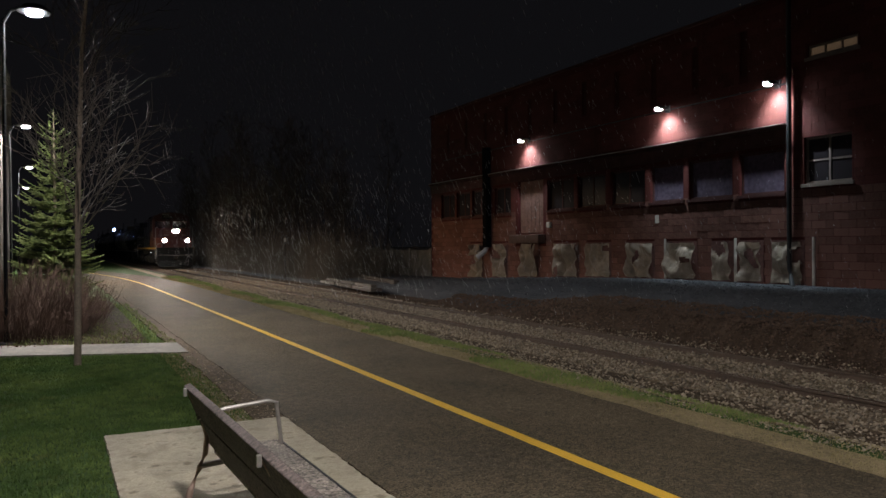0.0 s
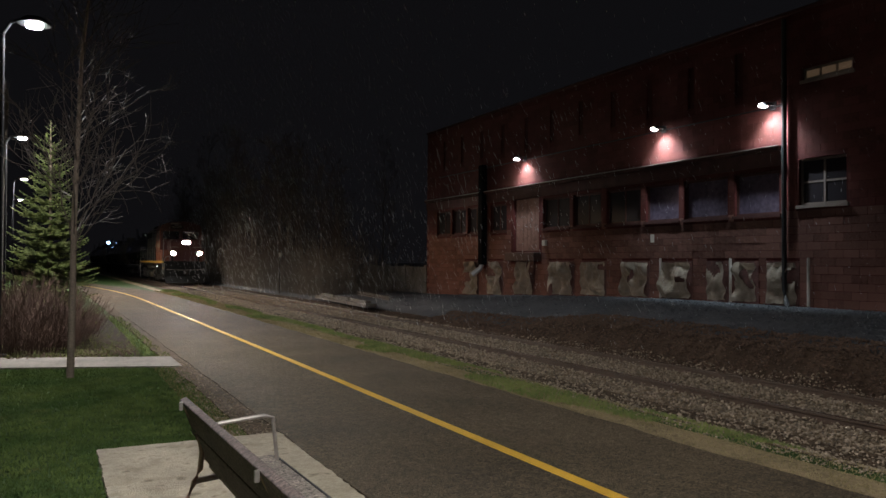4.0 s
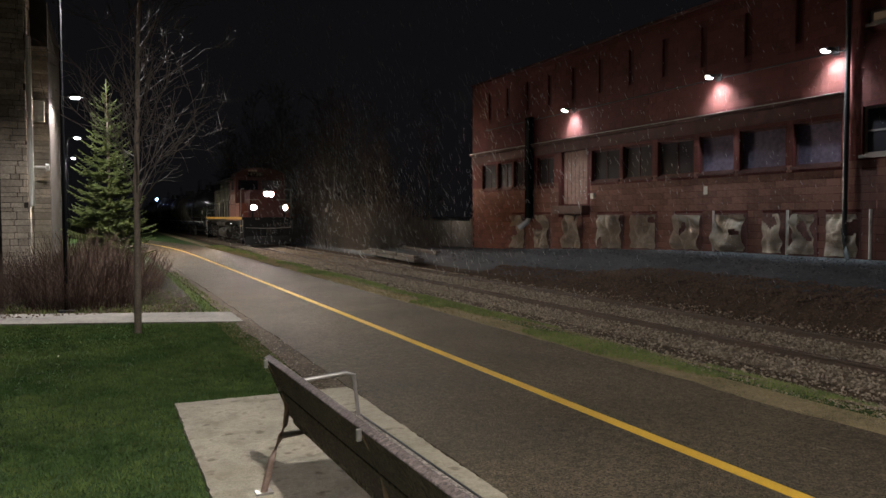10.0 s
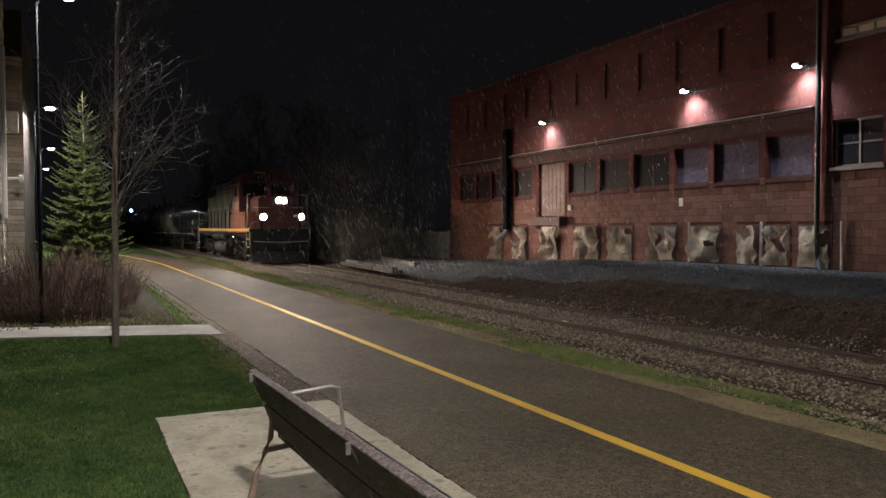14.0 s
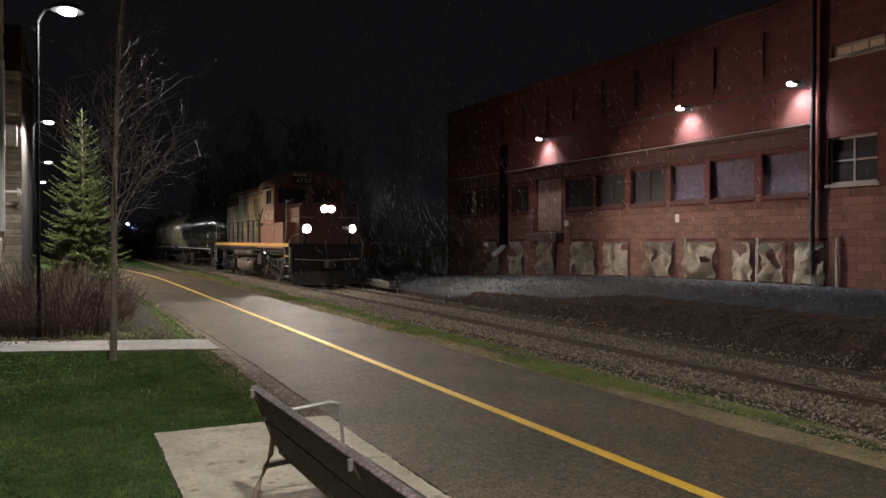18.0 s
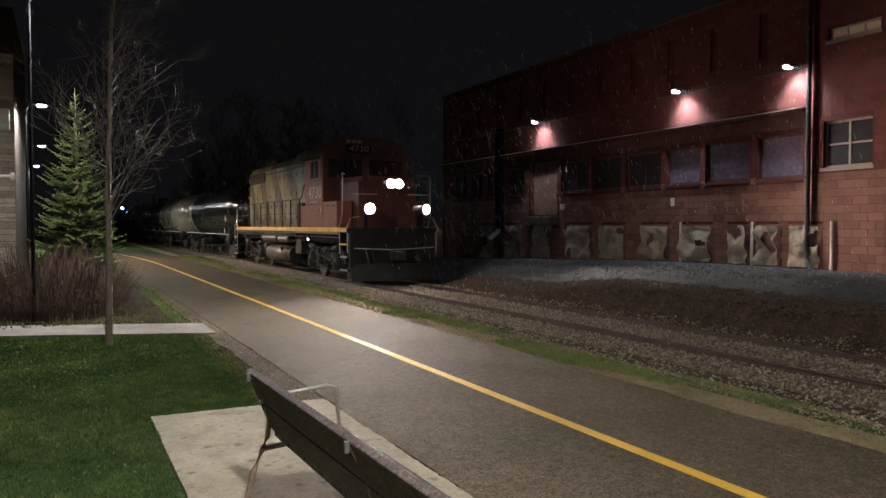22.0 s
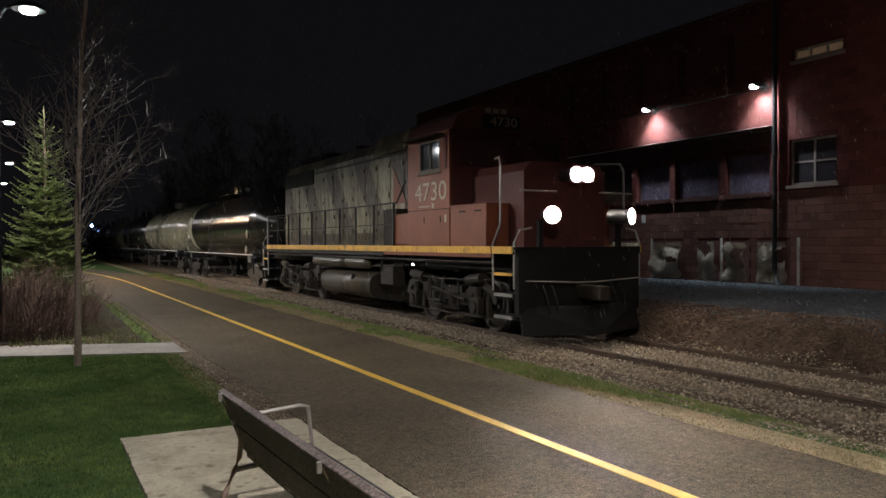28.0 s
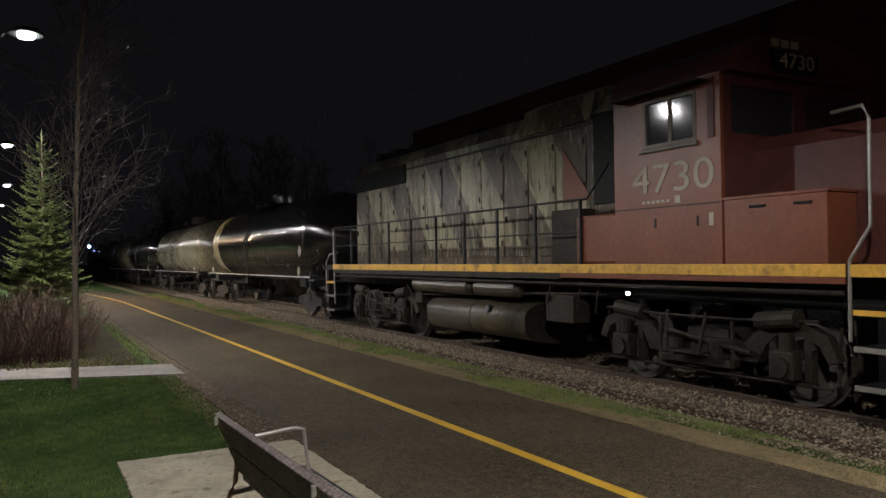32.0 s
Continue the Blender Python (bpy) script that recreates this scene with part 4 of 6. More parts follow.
# ---- block courses of the warehouse front, stones, grass ----
def courses():
    """Wall blocks laid in courses round the openings; the stretch next to the lot as single blocks."""
    solid = [(13.6, 15.05), (15.3, 16.94), (17.16, 18.58), (18.83, 20.5), (20.8, 22.36), (22.59, 24.27), (26.9, 28.2), (28.9, 30.2), (30.4, 31.7), (31.9, 33.3)]
    holes = [(a - 0.03, b + 0.03, 2.86, 4.6) for a, b in solid] + [(24.35, 26.55, 1.7, 4.6)]
    holes += [(a - 0.05, b + 0.05, 3.0, 4.32) for a, b in ((11.72, 13.02), (8.9, 10.3), (5.9, 7.3), (2.9, 4.3))]
    holes += [(14.75 + 1.76 * k, 15.05 + 1.76 * k, 6.1, 7.47) for k in range(11)] + [(11.5, 12.95, 6.15, 6.58)]
    holes += [(a - 0.06, b + 0.06, 0, 1.75) for a, b in ((13.05, 13.95), (14.3, 15.0), (15.3, 16.0), (16.65, 17.85), (18.45, 19.65), (20.55, 21.8), (22.35, 23.8), (24.9, 26.1), (27.2, 28.3), (29.2, 30.3))]
    holes += [(13.45, 40, 4.18, 4.71), (28.5, 28.85, 1.5, 5.9)]
    r = np.random.default_rng(4)
    verts, faces, count, shared = [], [], 0, {}
    for row in range(39):
        z0, z1 = 0.2 * row + 0.006, 0.2 * row + 0.196
        y = 2.0 + (0.2 if row % 2 else 0.0)
        while y < 34.0:
            a, b = y + 0.005, y + 0.395
            y += 0.4
            cut = [(h[0], h[1]) for h in holes if h[2] < (z0 + z1) / 2 < h[3]]
            spans = [(a, b)]
            for h in cut:
                spans = [s for p, q in spans for s in (((p, min(q, h[0])) if p < h[0] else None), ((max(p, h[1]), q) if q > h[1] else None)) if s and s[1] - s[0] > 0.04]
            for p, q in spans:
                d = round(r.uniform(0.005, 0.012), 3) if z1 < 2.9 else round(r.uniform(0.004, 0.006), 4)
                if z1 < 2.9 and 14.0 < p < 23.5 and q - p > 0.38 and count < 300:
                    key = round(d, 3)
                    if key not in shared:
                        shared[key] = part("block", B(-d, 0.0, 0, 0.39, 0, 0.19), BLOCK, WAREHOUSE)
                        o = shared[key]
                    else:
                        o = new("block", shared[key].data)
                        o.parent = WAREHOUSE
                    o.location = (WALL_X, p, z0)
                    count += 1
                    continue
                n = len(verts)
                x = WALL_X - d
                verts += [(x, p, z0), (x, q, z0), (x, q, z1), (x, p, z1), (WALL_X, p, z0), (WALL_X, q, z0), (WALL_X, q, z1), (WALL_X, p, z1)]
                faces += [(n, n + 3, n + 2, n + 1), (n, n + 1, n + 5, n + 4), (n + 2, n + 3, n + 7, n + 6), (n + 1, n + 2, n + 6, n + 5), (n + 3, n, n + 4, n + 7)]
    for low, m in ((True, BLOCKREST), (False, UPPERREST)):
        keep = [f for f in faces if (verts[f[0]][2] < 2.9) == low]
        used = sorted({i for f in keep for i in f})
        at = {i: k for k, i in enumerate(used)}
        raw("masonry", [verts[i] for i in used], [[at[i] for i in f] for f in keep], m, WAREHOUSE)["kind"] = "stuff"


def island_mat(name, c0, c1, **kw):
    """Like mat, with each loose piece in its own shade between c0 and c1."""
    m = mat(name, c0, **kw)
    n, l = m.node_tree.nodes, m.node_tree.links
    b = n["Principled BSDF"]
    base = b.inputs["Base Color"].links[0].from_socket
    g = n.new("ShaderNodeNewGeometry")
    mix = n.new("ShaderNodeMix")
    mix.data_type = "RGBA"
    l.new(g.outputs["Random Per Island"], mix.inputs["Factor"])
    l.new(base, mix.inputs["A"])
    mix.inputs["B"].default_value = (*c1, 1)
    l.new(mix.outputs["Result"], b.inputs["Base Color"])
    return m


BLOCKREST = island_mat("painted_block_rest", (0.125, 0.06, 0.048), (0.19, 0.092, 0.073), rough=0.85, var=0.3, scale=1.2, fine=16, bump=0.4, bumpscale=30, spec=0.1)
UPPERREST = island_mat("upper_brick_rest", (0.082, 0.026, 0.022), (0.108, 0.034, 0.029), rough=0.85, var=0.35, scale=1.0, fine=16, bump=0.4, bumpscale=30, spec=0.08)
STONES = island_mat("loose_stone", (0.085, 0.063, 0.044), (0.4, 0.315, 0.225), rough=0.6, var=0.4, scale=6, fine=30, bump=0.3, bumpscale=60)
courses()


def scatter_stones():
    """Broken ballast stones over the bed, and loose ones on bank and lot."""
    r = np.random.default_rng(31)
    ico = np.array([(1, 0, 0), (-1, 0, 0), (0, 1, 0), (0, -1, 0), (0, 0, 1), (0, 0, -1)], float)
    tri = np.array([(0, 2, 4), (2, 1, 4), (1, 3, 4), (3, 0, 4), (2, 0, 5), (1, 2, 5), (3, 1, 5), (0, 3, 5)])

    def field(name, n, x0, x1, y0, y1, s0, s1, label, material, lift):
        y = y0 + (y1 - y0) * r.uniform(0, 1, n) ** 1.6
        x = r.uniform(x0, x1, n)
        s = r.uniform(s0, s1, n) * (1 + 0.02 * y)
        v = ico[None] * (s[:, None, None] * r.uniform(0.55, 1.25, (n, 6, 1)))
        v += r.normal(0, 0.18, v.shape) * s[:, None, None]
        a = r.uniform(0, 6.28, n)
        c, q = np.cos(a)[:, None], np.sin(a)[:, None]
        v = np.stack([v[..., 0] * c - v[..., 1] * q, v[..., 0] * q + v[..., 1] * c, v[..., 2] * 0.75], -1)
        z = np.array([height(p, w) for p, w in zip(x, y)]) + lift * r.uniform(0, 1, n)
        v += np.stack([x, y, z], -1)[:, None, :]
        f = (tri[None] + 6 * np.arange(n)[:, None, None]).reshape(-1, 3)
        me = bpy.data.meshes.new(name)
        me.from_pydata(v.reshape(-1, 3).tolist(), [], f.tolist())
        me.materials.append(material)
        tagged(new(name, me), label, "stones", kind="stuff")

    field("shoulder_ballast", 6500, 6.75, 7.6, 1.0, 40.0, 0.007, 0.024, "stray ballast stones on the soil beside the track", STONES, 0.02)
    field("ballast", 52000, 7.45, 10.45, 1.0, 48.0, 0.009, 0.025, "broken grey-brown ballast stones round the rails", STONES, 0.045)
    field("verge_gravel", 9000, 6.0, 7.05, 1.0, 34.0, 0.005, 0.017, "small brown stones between grass and ballast", STONES, 0.012)
    field("edge_litter", 2600, 1.82, 2.32, 6.9, 14.0, 0.004, 0.012, "bits of grit and litter on the bare soil", STONES, 0.03)
    field("leaf_litter", 2600, -3.2, 1.7, 14.3, 18.0, 0.006, 0.018, "brown leaf litter and mulch bits under the shrubs", CLOD, 0.05)
    field("bank_rubble", 34000, 9.9, 12.0, 2.0, 22.0, 0.008, 0.03, "brown clods and stones on the dirt bank", CLOD, 0.03)
    field("lot_gravel", 9000, 11.9, 16.9, 3.0, 30.0, 0.008, 0.03, "dark wet gravel scattered over the lot", LOTSTONE, 0.01)


LOTSTONE = island_mat("wet_lot_stone", (0.03, 0.033, 0.04), (0.075, 0.08, 0.09), rough=0.5, var=0.4, scale=6, fine=30, bump=0.3)
CLOD = island_mat("dirt_clod", (0.055, 0.034, 0.023), (0.12, 0.072, 0.049), rough=0.95, var=0.4, scale=6, fine=30, bump=0.3)
scatter_stones()


def grass(name, n, area, h0, h1, material, label, seed, patch=None):
    """Single bent blades over an area given as a test."""
    r = np.random.default_rng(seed)
    x0, x1, y0, y1 = area
    y = y0 + (y1 - y0) * r.uniform(0, 1, n * 2) ** 1.35
    x = r.uniform(x0, x1, n * 2)
    keep = np.array([patch(a, b) if patch else True for a, b in zip(x, y)])
    x, y = x[keep][:n], y[keep][:n]
    n = len(x)
    h = r.uniform(h0, h1, n) * (1 + 0.03 * y)
    a = r.uniform(0, 6.28, n)
    w = 0.0034 * (1 + 0.08 * y)
    lean = r.normal(0, 0.45, (n, 2)) * h[:, None]
    z = np.array([height(p, q) for p, q in zip(x, y)])
    base = np.stack([x, y, z], -1)
    side = np.stack([np.cos(a) * w, np.sin(a) * w, 0 * a], -1)
    mid = base + np.stack([lean[:, 0] * 0.4, lean[:, 1] * 0.4, h * 0.6], -1)
    tip = base + np.stack([lean[:, 0], lean[:, 1], h], -1)
    v = np.stack([base - side, base + side, mid + side * 0.7, mid - side * 0.7, tip], 1).reshape(-1, 3)
    k = 5 * np.arange(n)
    f = [t for i in k.tolist() for t in ((i, i + 1, i + 2, i + 3), (i + 3, i + 2, i + 4))]
    me = bpy.data.meshes.new(name)
    me.from_pydata(v.tolist(), [], f)
    me.materials.append(material)
    tagged(new(name, me), label, "grass", kind="stuff")


def on_lawn(x, y):
    walk_y = 12.38 + (2.1 - x) * 0.36
    if 0.66 + 0.05 * noise.noise(Vector((0.0, y * 4, 3.0))) < x < 2.26 and y < 7.16 + 0.06 * noise.noise(Vector((x * 4, 0.0, 3.0))):
        return False
    if x > trail_x(y) - 1.62 - (0.15 * (1 + noise.noise(Vector((x * 2.5, y * 1.6, 1.0)))) if y > 7.0 else 0):
        return False
    if noise.noise(Vector((x * 1.1, y * 1.1, 5.0))) + 0.6 * noise.noise(Vector((x * 4, y * 4, 2.0))) < -0.95:
        return False
    return y < walk_y - 0.02


def on_verge(x, y):
    c = noise.noise(Vector((x * 1.3, y * 0.35, 3.0))) + 0.5 * noise.noise(Vector((x * 3.0, y * 0.9, 9.0)))
    return c > 0.31 - 0.5 * (1 - abs(x - 6.12) / 0.5)


grass("lawn_grass", 270000, (-5.0, 2.3, 0.5, 15.0), 0.008, 0.028, BLADE, "short mown green lawn with bare patches", 51, on_lawn)
grass("verge_grass", 42000, (5.55, 6.8, 1.5, 45.0), 0.015, 0.05, VERGEGREEN, "ragged strip of green grass along the trail", 52, on_verge)
grass("dry_grass", 42000, (5.36, 6.9, 1.5, 45.0), 0.006, 0.022, VERGE, "flattened dry grass at the trail edge", 53)
grass("edge_grass", 5000, (1.7, 2.3, 6.9, 13.0), 0.006, 0.03, VERGE, "thin dry grass on the bare soil beside the trail", 55)
grass("bank_weeds", 9000, (-1.5, 2.2, 13.6, 24.0), 0.015, 0.06, VERGEGREEN, "thin weeds under the shrubs", 54, lambda x, y: y > 13.7 + (2.1 - x) * 0.36 and x < trail_x(y) - 1.7)


# ---- falling sleet, seen where lamps light it ----
def sleet():
    r = np.random.default_rng(63)
    n = 60000
    x, y, z = r.uniform(7.4, 13.5, n), 3 + 62 * r.uniform(0, 1, n) ** 1.2, r.uniform(-1.0, 82.0, n)
    ln = r.uniform(0.06, 0.16, n) * np.clip(y / 22, 0.3, 1.2)
    d = np.stack([r.normal(0.3, 0.06, n), r.normal(-0.16, 0.06, n), -np.ones(n)], -1)
    w = r.uniform(0.0022, 0.0044, n) * np.clip(y / 22, 0.22, 1.7)
    p = np.stack([x, y, z], -1)
    a, b_ = p - d * ln[:, None], p + d * ln[:, None]
    c = [np.stack([w * math.cos(q), w * math.sin(q), 0 * w], -1) for q in (0, 2.1, 4.2)]
    v = np.stack([a, p + c[0], p + c[1], p + c[2], b_], 1).reshape(-1, 3)
    f = [t for i in (5 * np.arange(n)).tolist() for t in ((i, i + 1, i + 2), (i, i + 2, i + 3), (i, i + 3, i + 1), (i + 4, i + 2, i + 1), (i + 4, i + 3, i + 2), (i + 4, i + 1, i + 3))]
    me = bpy.data.meshes.new("sleet")
    me.from_pydata(v.tolist(), [], f)
    me.materials.append(SLEET)
    return tagged(new("sleet", me), "fine falling sleet lit by the headlights", "sleet", kind="stuff")


SLEET = mat("sleet_drop", (0.6, 0.61, 0.63), 0.6, var=0.05, bump=0)
SLEETFALL = sleet()


def far_lamp(loc, color, size, label):
    t = empty("distant_lamp", (loc[0], loc[1], 0), label=label, category="street lamp")
    part("mast", Tb([(0, 0.3, -0.2), (0, 0.3, loc[2])], 0.09, 8), POLE, t)
    bm = spin_z([(size * 0.1, size), (size * 0.8, size * 0.5), (size, 0), (size * 0.8, -size * 0.5), (size * 0.1, -size)], 14)
    bmesh.ops.translate(bm, verts=bm.verts[:], vec=(0, 0, loc[2]))
    part("lantern", bm, glow("distant_glow", color, 14), t)


far_lamp((-1.8, 42.0, 4.46), (1.0, 0.42, 0.14), 0.1, "distant orange street lamp")
far_lamp((7.6, 120.0, 4.2), (0.35, 0.5, 1.0), 0.22, "distant bluish yard lamp")


# ---- locomotive ----
def hood_material():
    """Dark weathered hood with pale diagonal stripes and streaks of grime."""
    m = mat("hood_paint", (0.06, 0.04, 0.026), 0.3, var=0.55, scale=1.0, fine=9, bump=0.5, bumpscale=6)
    nt = m.node_tree
    n, l = nt.nodes, nt.links
    b = n["Principled BSDF"]
    base = b.inputs["Base Color"].links[0].from_socket
    tc = n.new("ShaderNodeTexCoord")
    sep = n.new("ShaderNodeSeparateXYZ")
    l.new(tc.outputs["Object"], sep.inputs[0])

    def math_(op, a, c):
        q = n.new("ShaderNodeMath")
        q.operation = op
        for i, v in enumerate((a, c)):
            if isinstance(v, (int, float)):
                q.inputs[i].default_value = v
            else:
                l.new(v, q.inputs[i])
        return q.outputs[0]

    slant = math_("SUBTRACT", sep.outputs["Y"], math_("ADD", math_("MULTIPLY", sep.outputs["Z"], 0.78), 4.78))
    cyc = math_("FRACT", math_("DIVIDE", slant, 2.4), 0)
    stripe = math_("MULTIPLY", math_("GREATER_THAN", cyc, 0.44), math_("GREATER_THAN", sep.outputs["Z"], 2.05))
    streak = n.new("ShaderNodeTexNoise")
    mp = n.new("ShaderNodeMapping")
    mp.inputs["Scale"].default_value = (2.6, 2.6, 0.5)
    l.new(tc.outputs["Object"], mp.inputs[0])
    l.new(mp.outputs[0], streak.inputs["Vector"])
    streak.inputs["Scale"].default_value, streak.inputs["Detail"].default_value = 1.3, 4
    mr = n.new("ShaderNodeMapRange")
    mr.inputs["From Min"].default_value, mr.inputs["From Max"].default_value = 0.25, 0.55
    l.new(streak.outputs["Fac"], mr.inputs["Value"])
    fac = math_("MULTIPLY", math_("ADD", math_("MULTIPLY", stripe, 0.82), 0.08), mr.outputs[0])
    mix = n.new("ShaderNodeMix")
    mix.data_type = "RGBA"
    l.new(fac, mix.inputs["Factor"])
    l.new(base, mix.inputs["A"])
    mix.inputs["B"].default_value = (0.34, 0.315, 0.2, 1)
    out = mix.outputs["Result"]
    # worn chips and dark runs
    for scale, lo, hi, amount, colour in (((15, 15, 3.0), 0.57, 0.65, 0.55, (0.42, 0.37, 0.27, 1)), ((4.5, 4.5, 0.9), 0.54, 0.66, 0.75, (0.03, 0.024, 0.018, 1)), ((10, 10, 2.0), 0.6, 0.66, 0.75, (0.022, 0.018, 0.013, 1)), ((30, 30, 9), 0.6, 0.66, 0.7, (0.03, 0.022, 0.015, 1))):
        mp2, no2, mr2, mx2 = n.new("ShaderNodeMapping"), n.new("ShaderNodeTexNoise"), n.new("ShaderNodeMapRange"), n.new("ShaderNodeMix")
        mp2.inputs["Scale"].default_value = scale
        mp2.inputs["Location"].default_value = (lo * 9, hi * 7, 0)
        no2.inputs["Scale"].default_value, no2.inputs["Detail"].default_value = 1.0, 5
        l.new(tc.outputs["Object"], mp2.inputs[0])
        l.new(mp2.outputs[0], no2.inputs["Vector"])
        mr2.inputs["From Min"].default_value, mr2.inputs["From Max"].default_value = lo, hi
        mr2.inputs["To Max"].default_value = amount
        l.new(no2.outputs["Fac"], mr2.inputs["Value"])
        mx2.data_type = "RGBA"
        l.new(mr2.outputs[0], mx2.inputs["Factor"])
        l.new(out, mx2.inputs["A"])
        mx2.inputs["B"].default_value = colour
        out = mx2.outputs["Result"]
    l.new(out, b.inputs["Base Color"])
    return m


HOOD = hood_material()
CABFRAME = mat("cab_window_frame", (0.14, 0.12, 0.1), 0.5, 0.3, var=0.3)
# the cab red darkened: shade of front, roof and nose put into the colour
REDSHADED = mat("loco_red_shaded", (0.08, 0.023, 0.018), 0.5, var=0.3, scale=1.2, fine=12, bump=0.08)
WHEEL = mat("wheel_steel", (0.09, 0.08, 0.07), 0.6, 0.5, var=0.4)
WHEEL_R = 0.51


def wheelset(parent, y):
    """Two wheels on an axle; its origin lies on the axle."""
    bm = bmesh.new()
    for s in (-1, 1):
        prof = [(0.70, 0.1), (0.72, 0.12), (0.73, 0.40), (0.69, 0.46), (0.69, 0.535), (0.72, 0.535), (0.735, 0.515), (0.82, 0.505), (0.82, 0.44), (0.77, 0.4), (0.76, 0.14), (0.84, 0.12)]
        seg = 28
        rings = [[bm.verts.new((s * x, r * math.cos(2 * math.pi * k / seg), r * math.sin(2 * math.pi * k / seg))) for k in range(seg)] for x, r in prof]
        for a, b in zip(rings, rings[1:]):
            for k in range(seg):
                bm.faces.new((a[k], a[(k + 1) % seg], b[(k + 1) % seg], b[k]))
        bm.faces.new(rings[-1])
    tube(bm, [(-0.95, 0, 0), (0.95, 0, 0)], 0.075, 12)
    bmesh.ops.recalc_face_normals(bm, faces=bm.faces[:])
    ob = part("wheelset", bm, WHEEL, parent)
    ob.location = (0, y, WHEEL_R)
    return ob


def loco_truck(parent, yc, sets):
    tr = part("truck", extrude_y([(-1.0, 0.62), (1.0, 0.62), (1.0, 0.86), (-1.0, 0.86)], yc - 0.35, yc + 0.35), GRIME, parent, "heavy grimy two-axle truck")
    for s in (-1, 1):
        x0, x1 = sorted((s * 1.02, s * 1.16))
        bm = bmesh.new()
        # side frame: high over the axles, dropped in the middle
        out = [(-2.0, 0.62), (-1.86, 0.9), (-1.62, 1.0), (-1.15, 1.0), (-0.95, 0.92), (-0.75, 0.74), (0.75, 0.74), (0.95, 0.92), (1.15, 1.0), (1.62, 1.0), (1.86, 0.9), (2.0, 0.62), (1.88, 0.58), (1.76, 0.78), (1.56, 0.86), (1.2, 0.86), (1.06, 0.74), (0.92, 0.5), (-0.92, 0.5), (-1.06, 0.74), (-1.2, 0.86), (-1.56, 0.86), (-1.76, 0.78), (-1.88, 0.58)]
        a = [bm.verts.new((x0, yc + y, z)) for y, z in out]
        b = [bm.verts.new((x1, yc + y, z)) for y, z in out]
        k = len(out)
        for i in range(k):
            bm.faces.new((a[i], a[(i + 1) % k], b[(i + 1) % k], b[i]))
        bm.faces.new(a)
        bm.faces.new(b[::-1])
        bmesh.ops.recalc_face_normals(bm, faces=bm.faces[:])
        bmesh.ops.triangulate(bm, faces=[f for f in bm.faces if len(f.verts) > 4])
        part("side_frame", bm, GRIME, tr)
        for d in (-1.37, 1.37):
            part("journal_box", B(min(s * 1.14, s * 1.32), max(s * 1.14, s * 1.32), yc + d - 0.17, yc + d + 0.17, 0.36, 0.7, bevel=0.03), GRIME, tr)
            part("brake_cylinder", Tb([(s * 1.2, yc + d * 0.72, 1.02), (s * 1.2, yc + d * 1.12, 1.08)], 0.11, 12), GRIME, tr)
        for d in (-0.34, 0.34):
            part("bolster_spring", Tb([(s * 1.22, yc + d, 0.5), (s * 1.22, yc + d, 0.72)], 0.1, 10), GRIME, tr)
        part("spring_plank", B(min(s * 1.1, s * 1.3), max(s * 1.1, s * 1.3), yc - 0.62, yc + 0.62, 0.4, 0.5, bevel=0.015), GRIME, tr)
        for d in (-1.95, -0.78, 0.78, 1.95):
            part("brake_shoe", B(*sorted((s * 0.7, s * 0.84)), yc + d - 0.05, yc + d + 0.05, 0.36, 0.66, bevel=0.015), GRIME, tr)
            part("brake_rod", Tb([(s * 1.02, yc + d, 1.0), (s * 1.0, yc + d * 0.97, 0.32)], 0.022, 6), GRIME, tr)
        part("brake_pipe", Tb([(s * 1.19, yc - 1.8, 1.06), (s * 1.24, yc - 0.6, 1.02), (s * 1.24, yc + 0.6, 1.02), (s * 1.19, yc + 1.8, 1.06)], 0.018, 6), GRIME, tr)
        for k in range(5):
            part("step_slat", B(*sorted((s * (1.3 + 0.045 * k), s * (1.325 + 0.045 * k))), yc - 0.32, yc + 0.3, 0.56, 0.59), GRIME, tr)
        part("step_hanger", Tb([(s * 1.5, yc - 0.3, 0.58), (s * 1.4, yc - 0.34, 1.1)], 0.02, 6), GRIME, tr)
        part("step_hanger", Tb([(s * 1.5, yc + 0.28, 0.58), (s * 1.4, yc + 0.32, 1.1)], 0.02, 6), GRIME, tr)
        part("pull_rod", Tb([(s * 1.14, yc - 1.9, 0.3), (s * 1.14, yc + 1.9, 0.3)], 0.018, 6), GRIME, tr)
        for d in (-1.37, 1.37):
            for e in (-0.24, 0.24):
                part("pedestal", B(*sorted((s * 1.03, s * 1.15)), yc + d + e - 0.05, yc + d + e + 0.05, 0.34, 0.88, bevel=0.012), GRIME, tr)
            part("pedestal_tie", B(*sorted((s * 1.04, s * 1.14)), yc + d - 0.3, yc + d + 0.3, 0.29, 0.335), GRIME, tr)
            part("equalizer_spring", Tb([(s * 1.2, yc + d, 0.7), (s * 1.2, yc + d, 0.9)], 0.085, 10), GRIME, tr)
            part("journal_cap", Tb([(s * 1.3, yc + d, 0.51), (s * 1.36, yc + d, 0.51)], 0.12, 14), GRIME, tr)
            part("pedestal_spring", Tb([(s * 1.09, yc + d - 0.26, 0.72), (s * 1.09, yc + d - 0.26, 0.98)], 0.07, 10), GRIME, tr)
        part("brake_lever", Tb([(s * 1.24, yc - 0.9, 0.62), (s * 1.26, yc + 0.5, 0.82)], 0.035, 6), GRIME, tr)
        part("swing_hanger", Tb([(s * 1.24, yc - 0.62, 1.0), (s * 1.24, yc - 0.62, 0.4)], 0.025, 6), GRIME, tr)
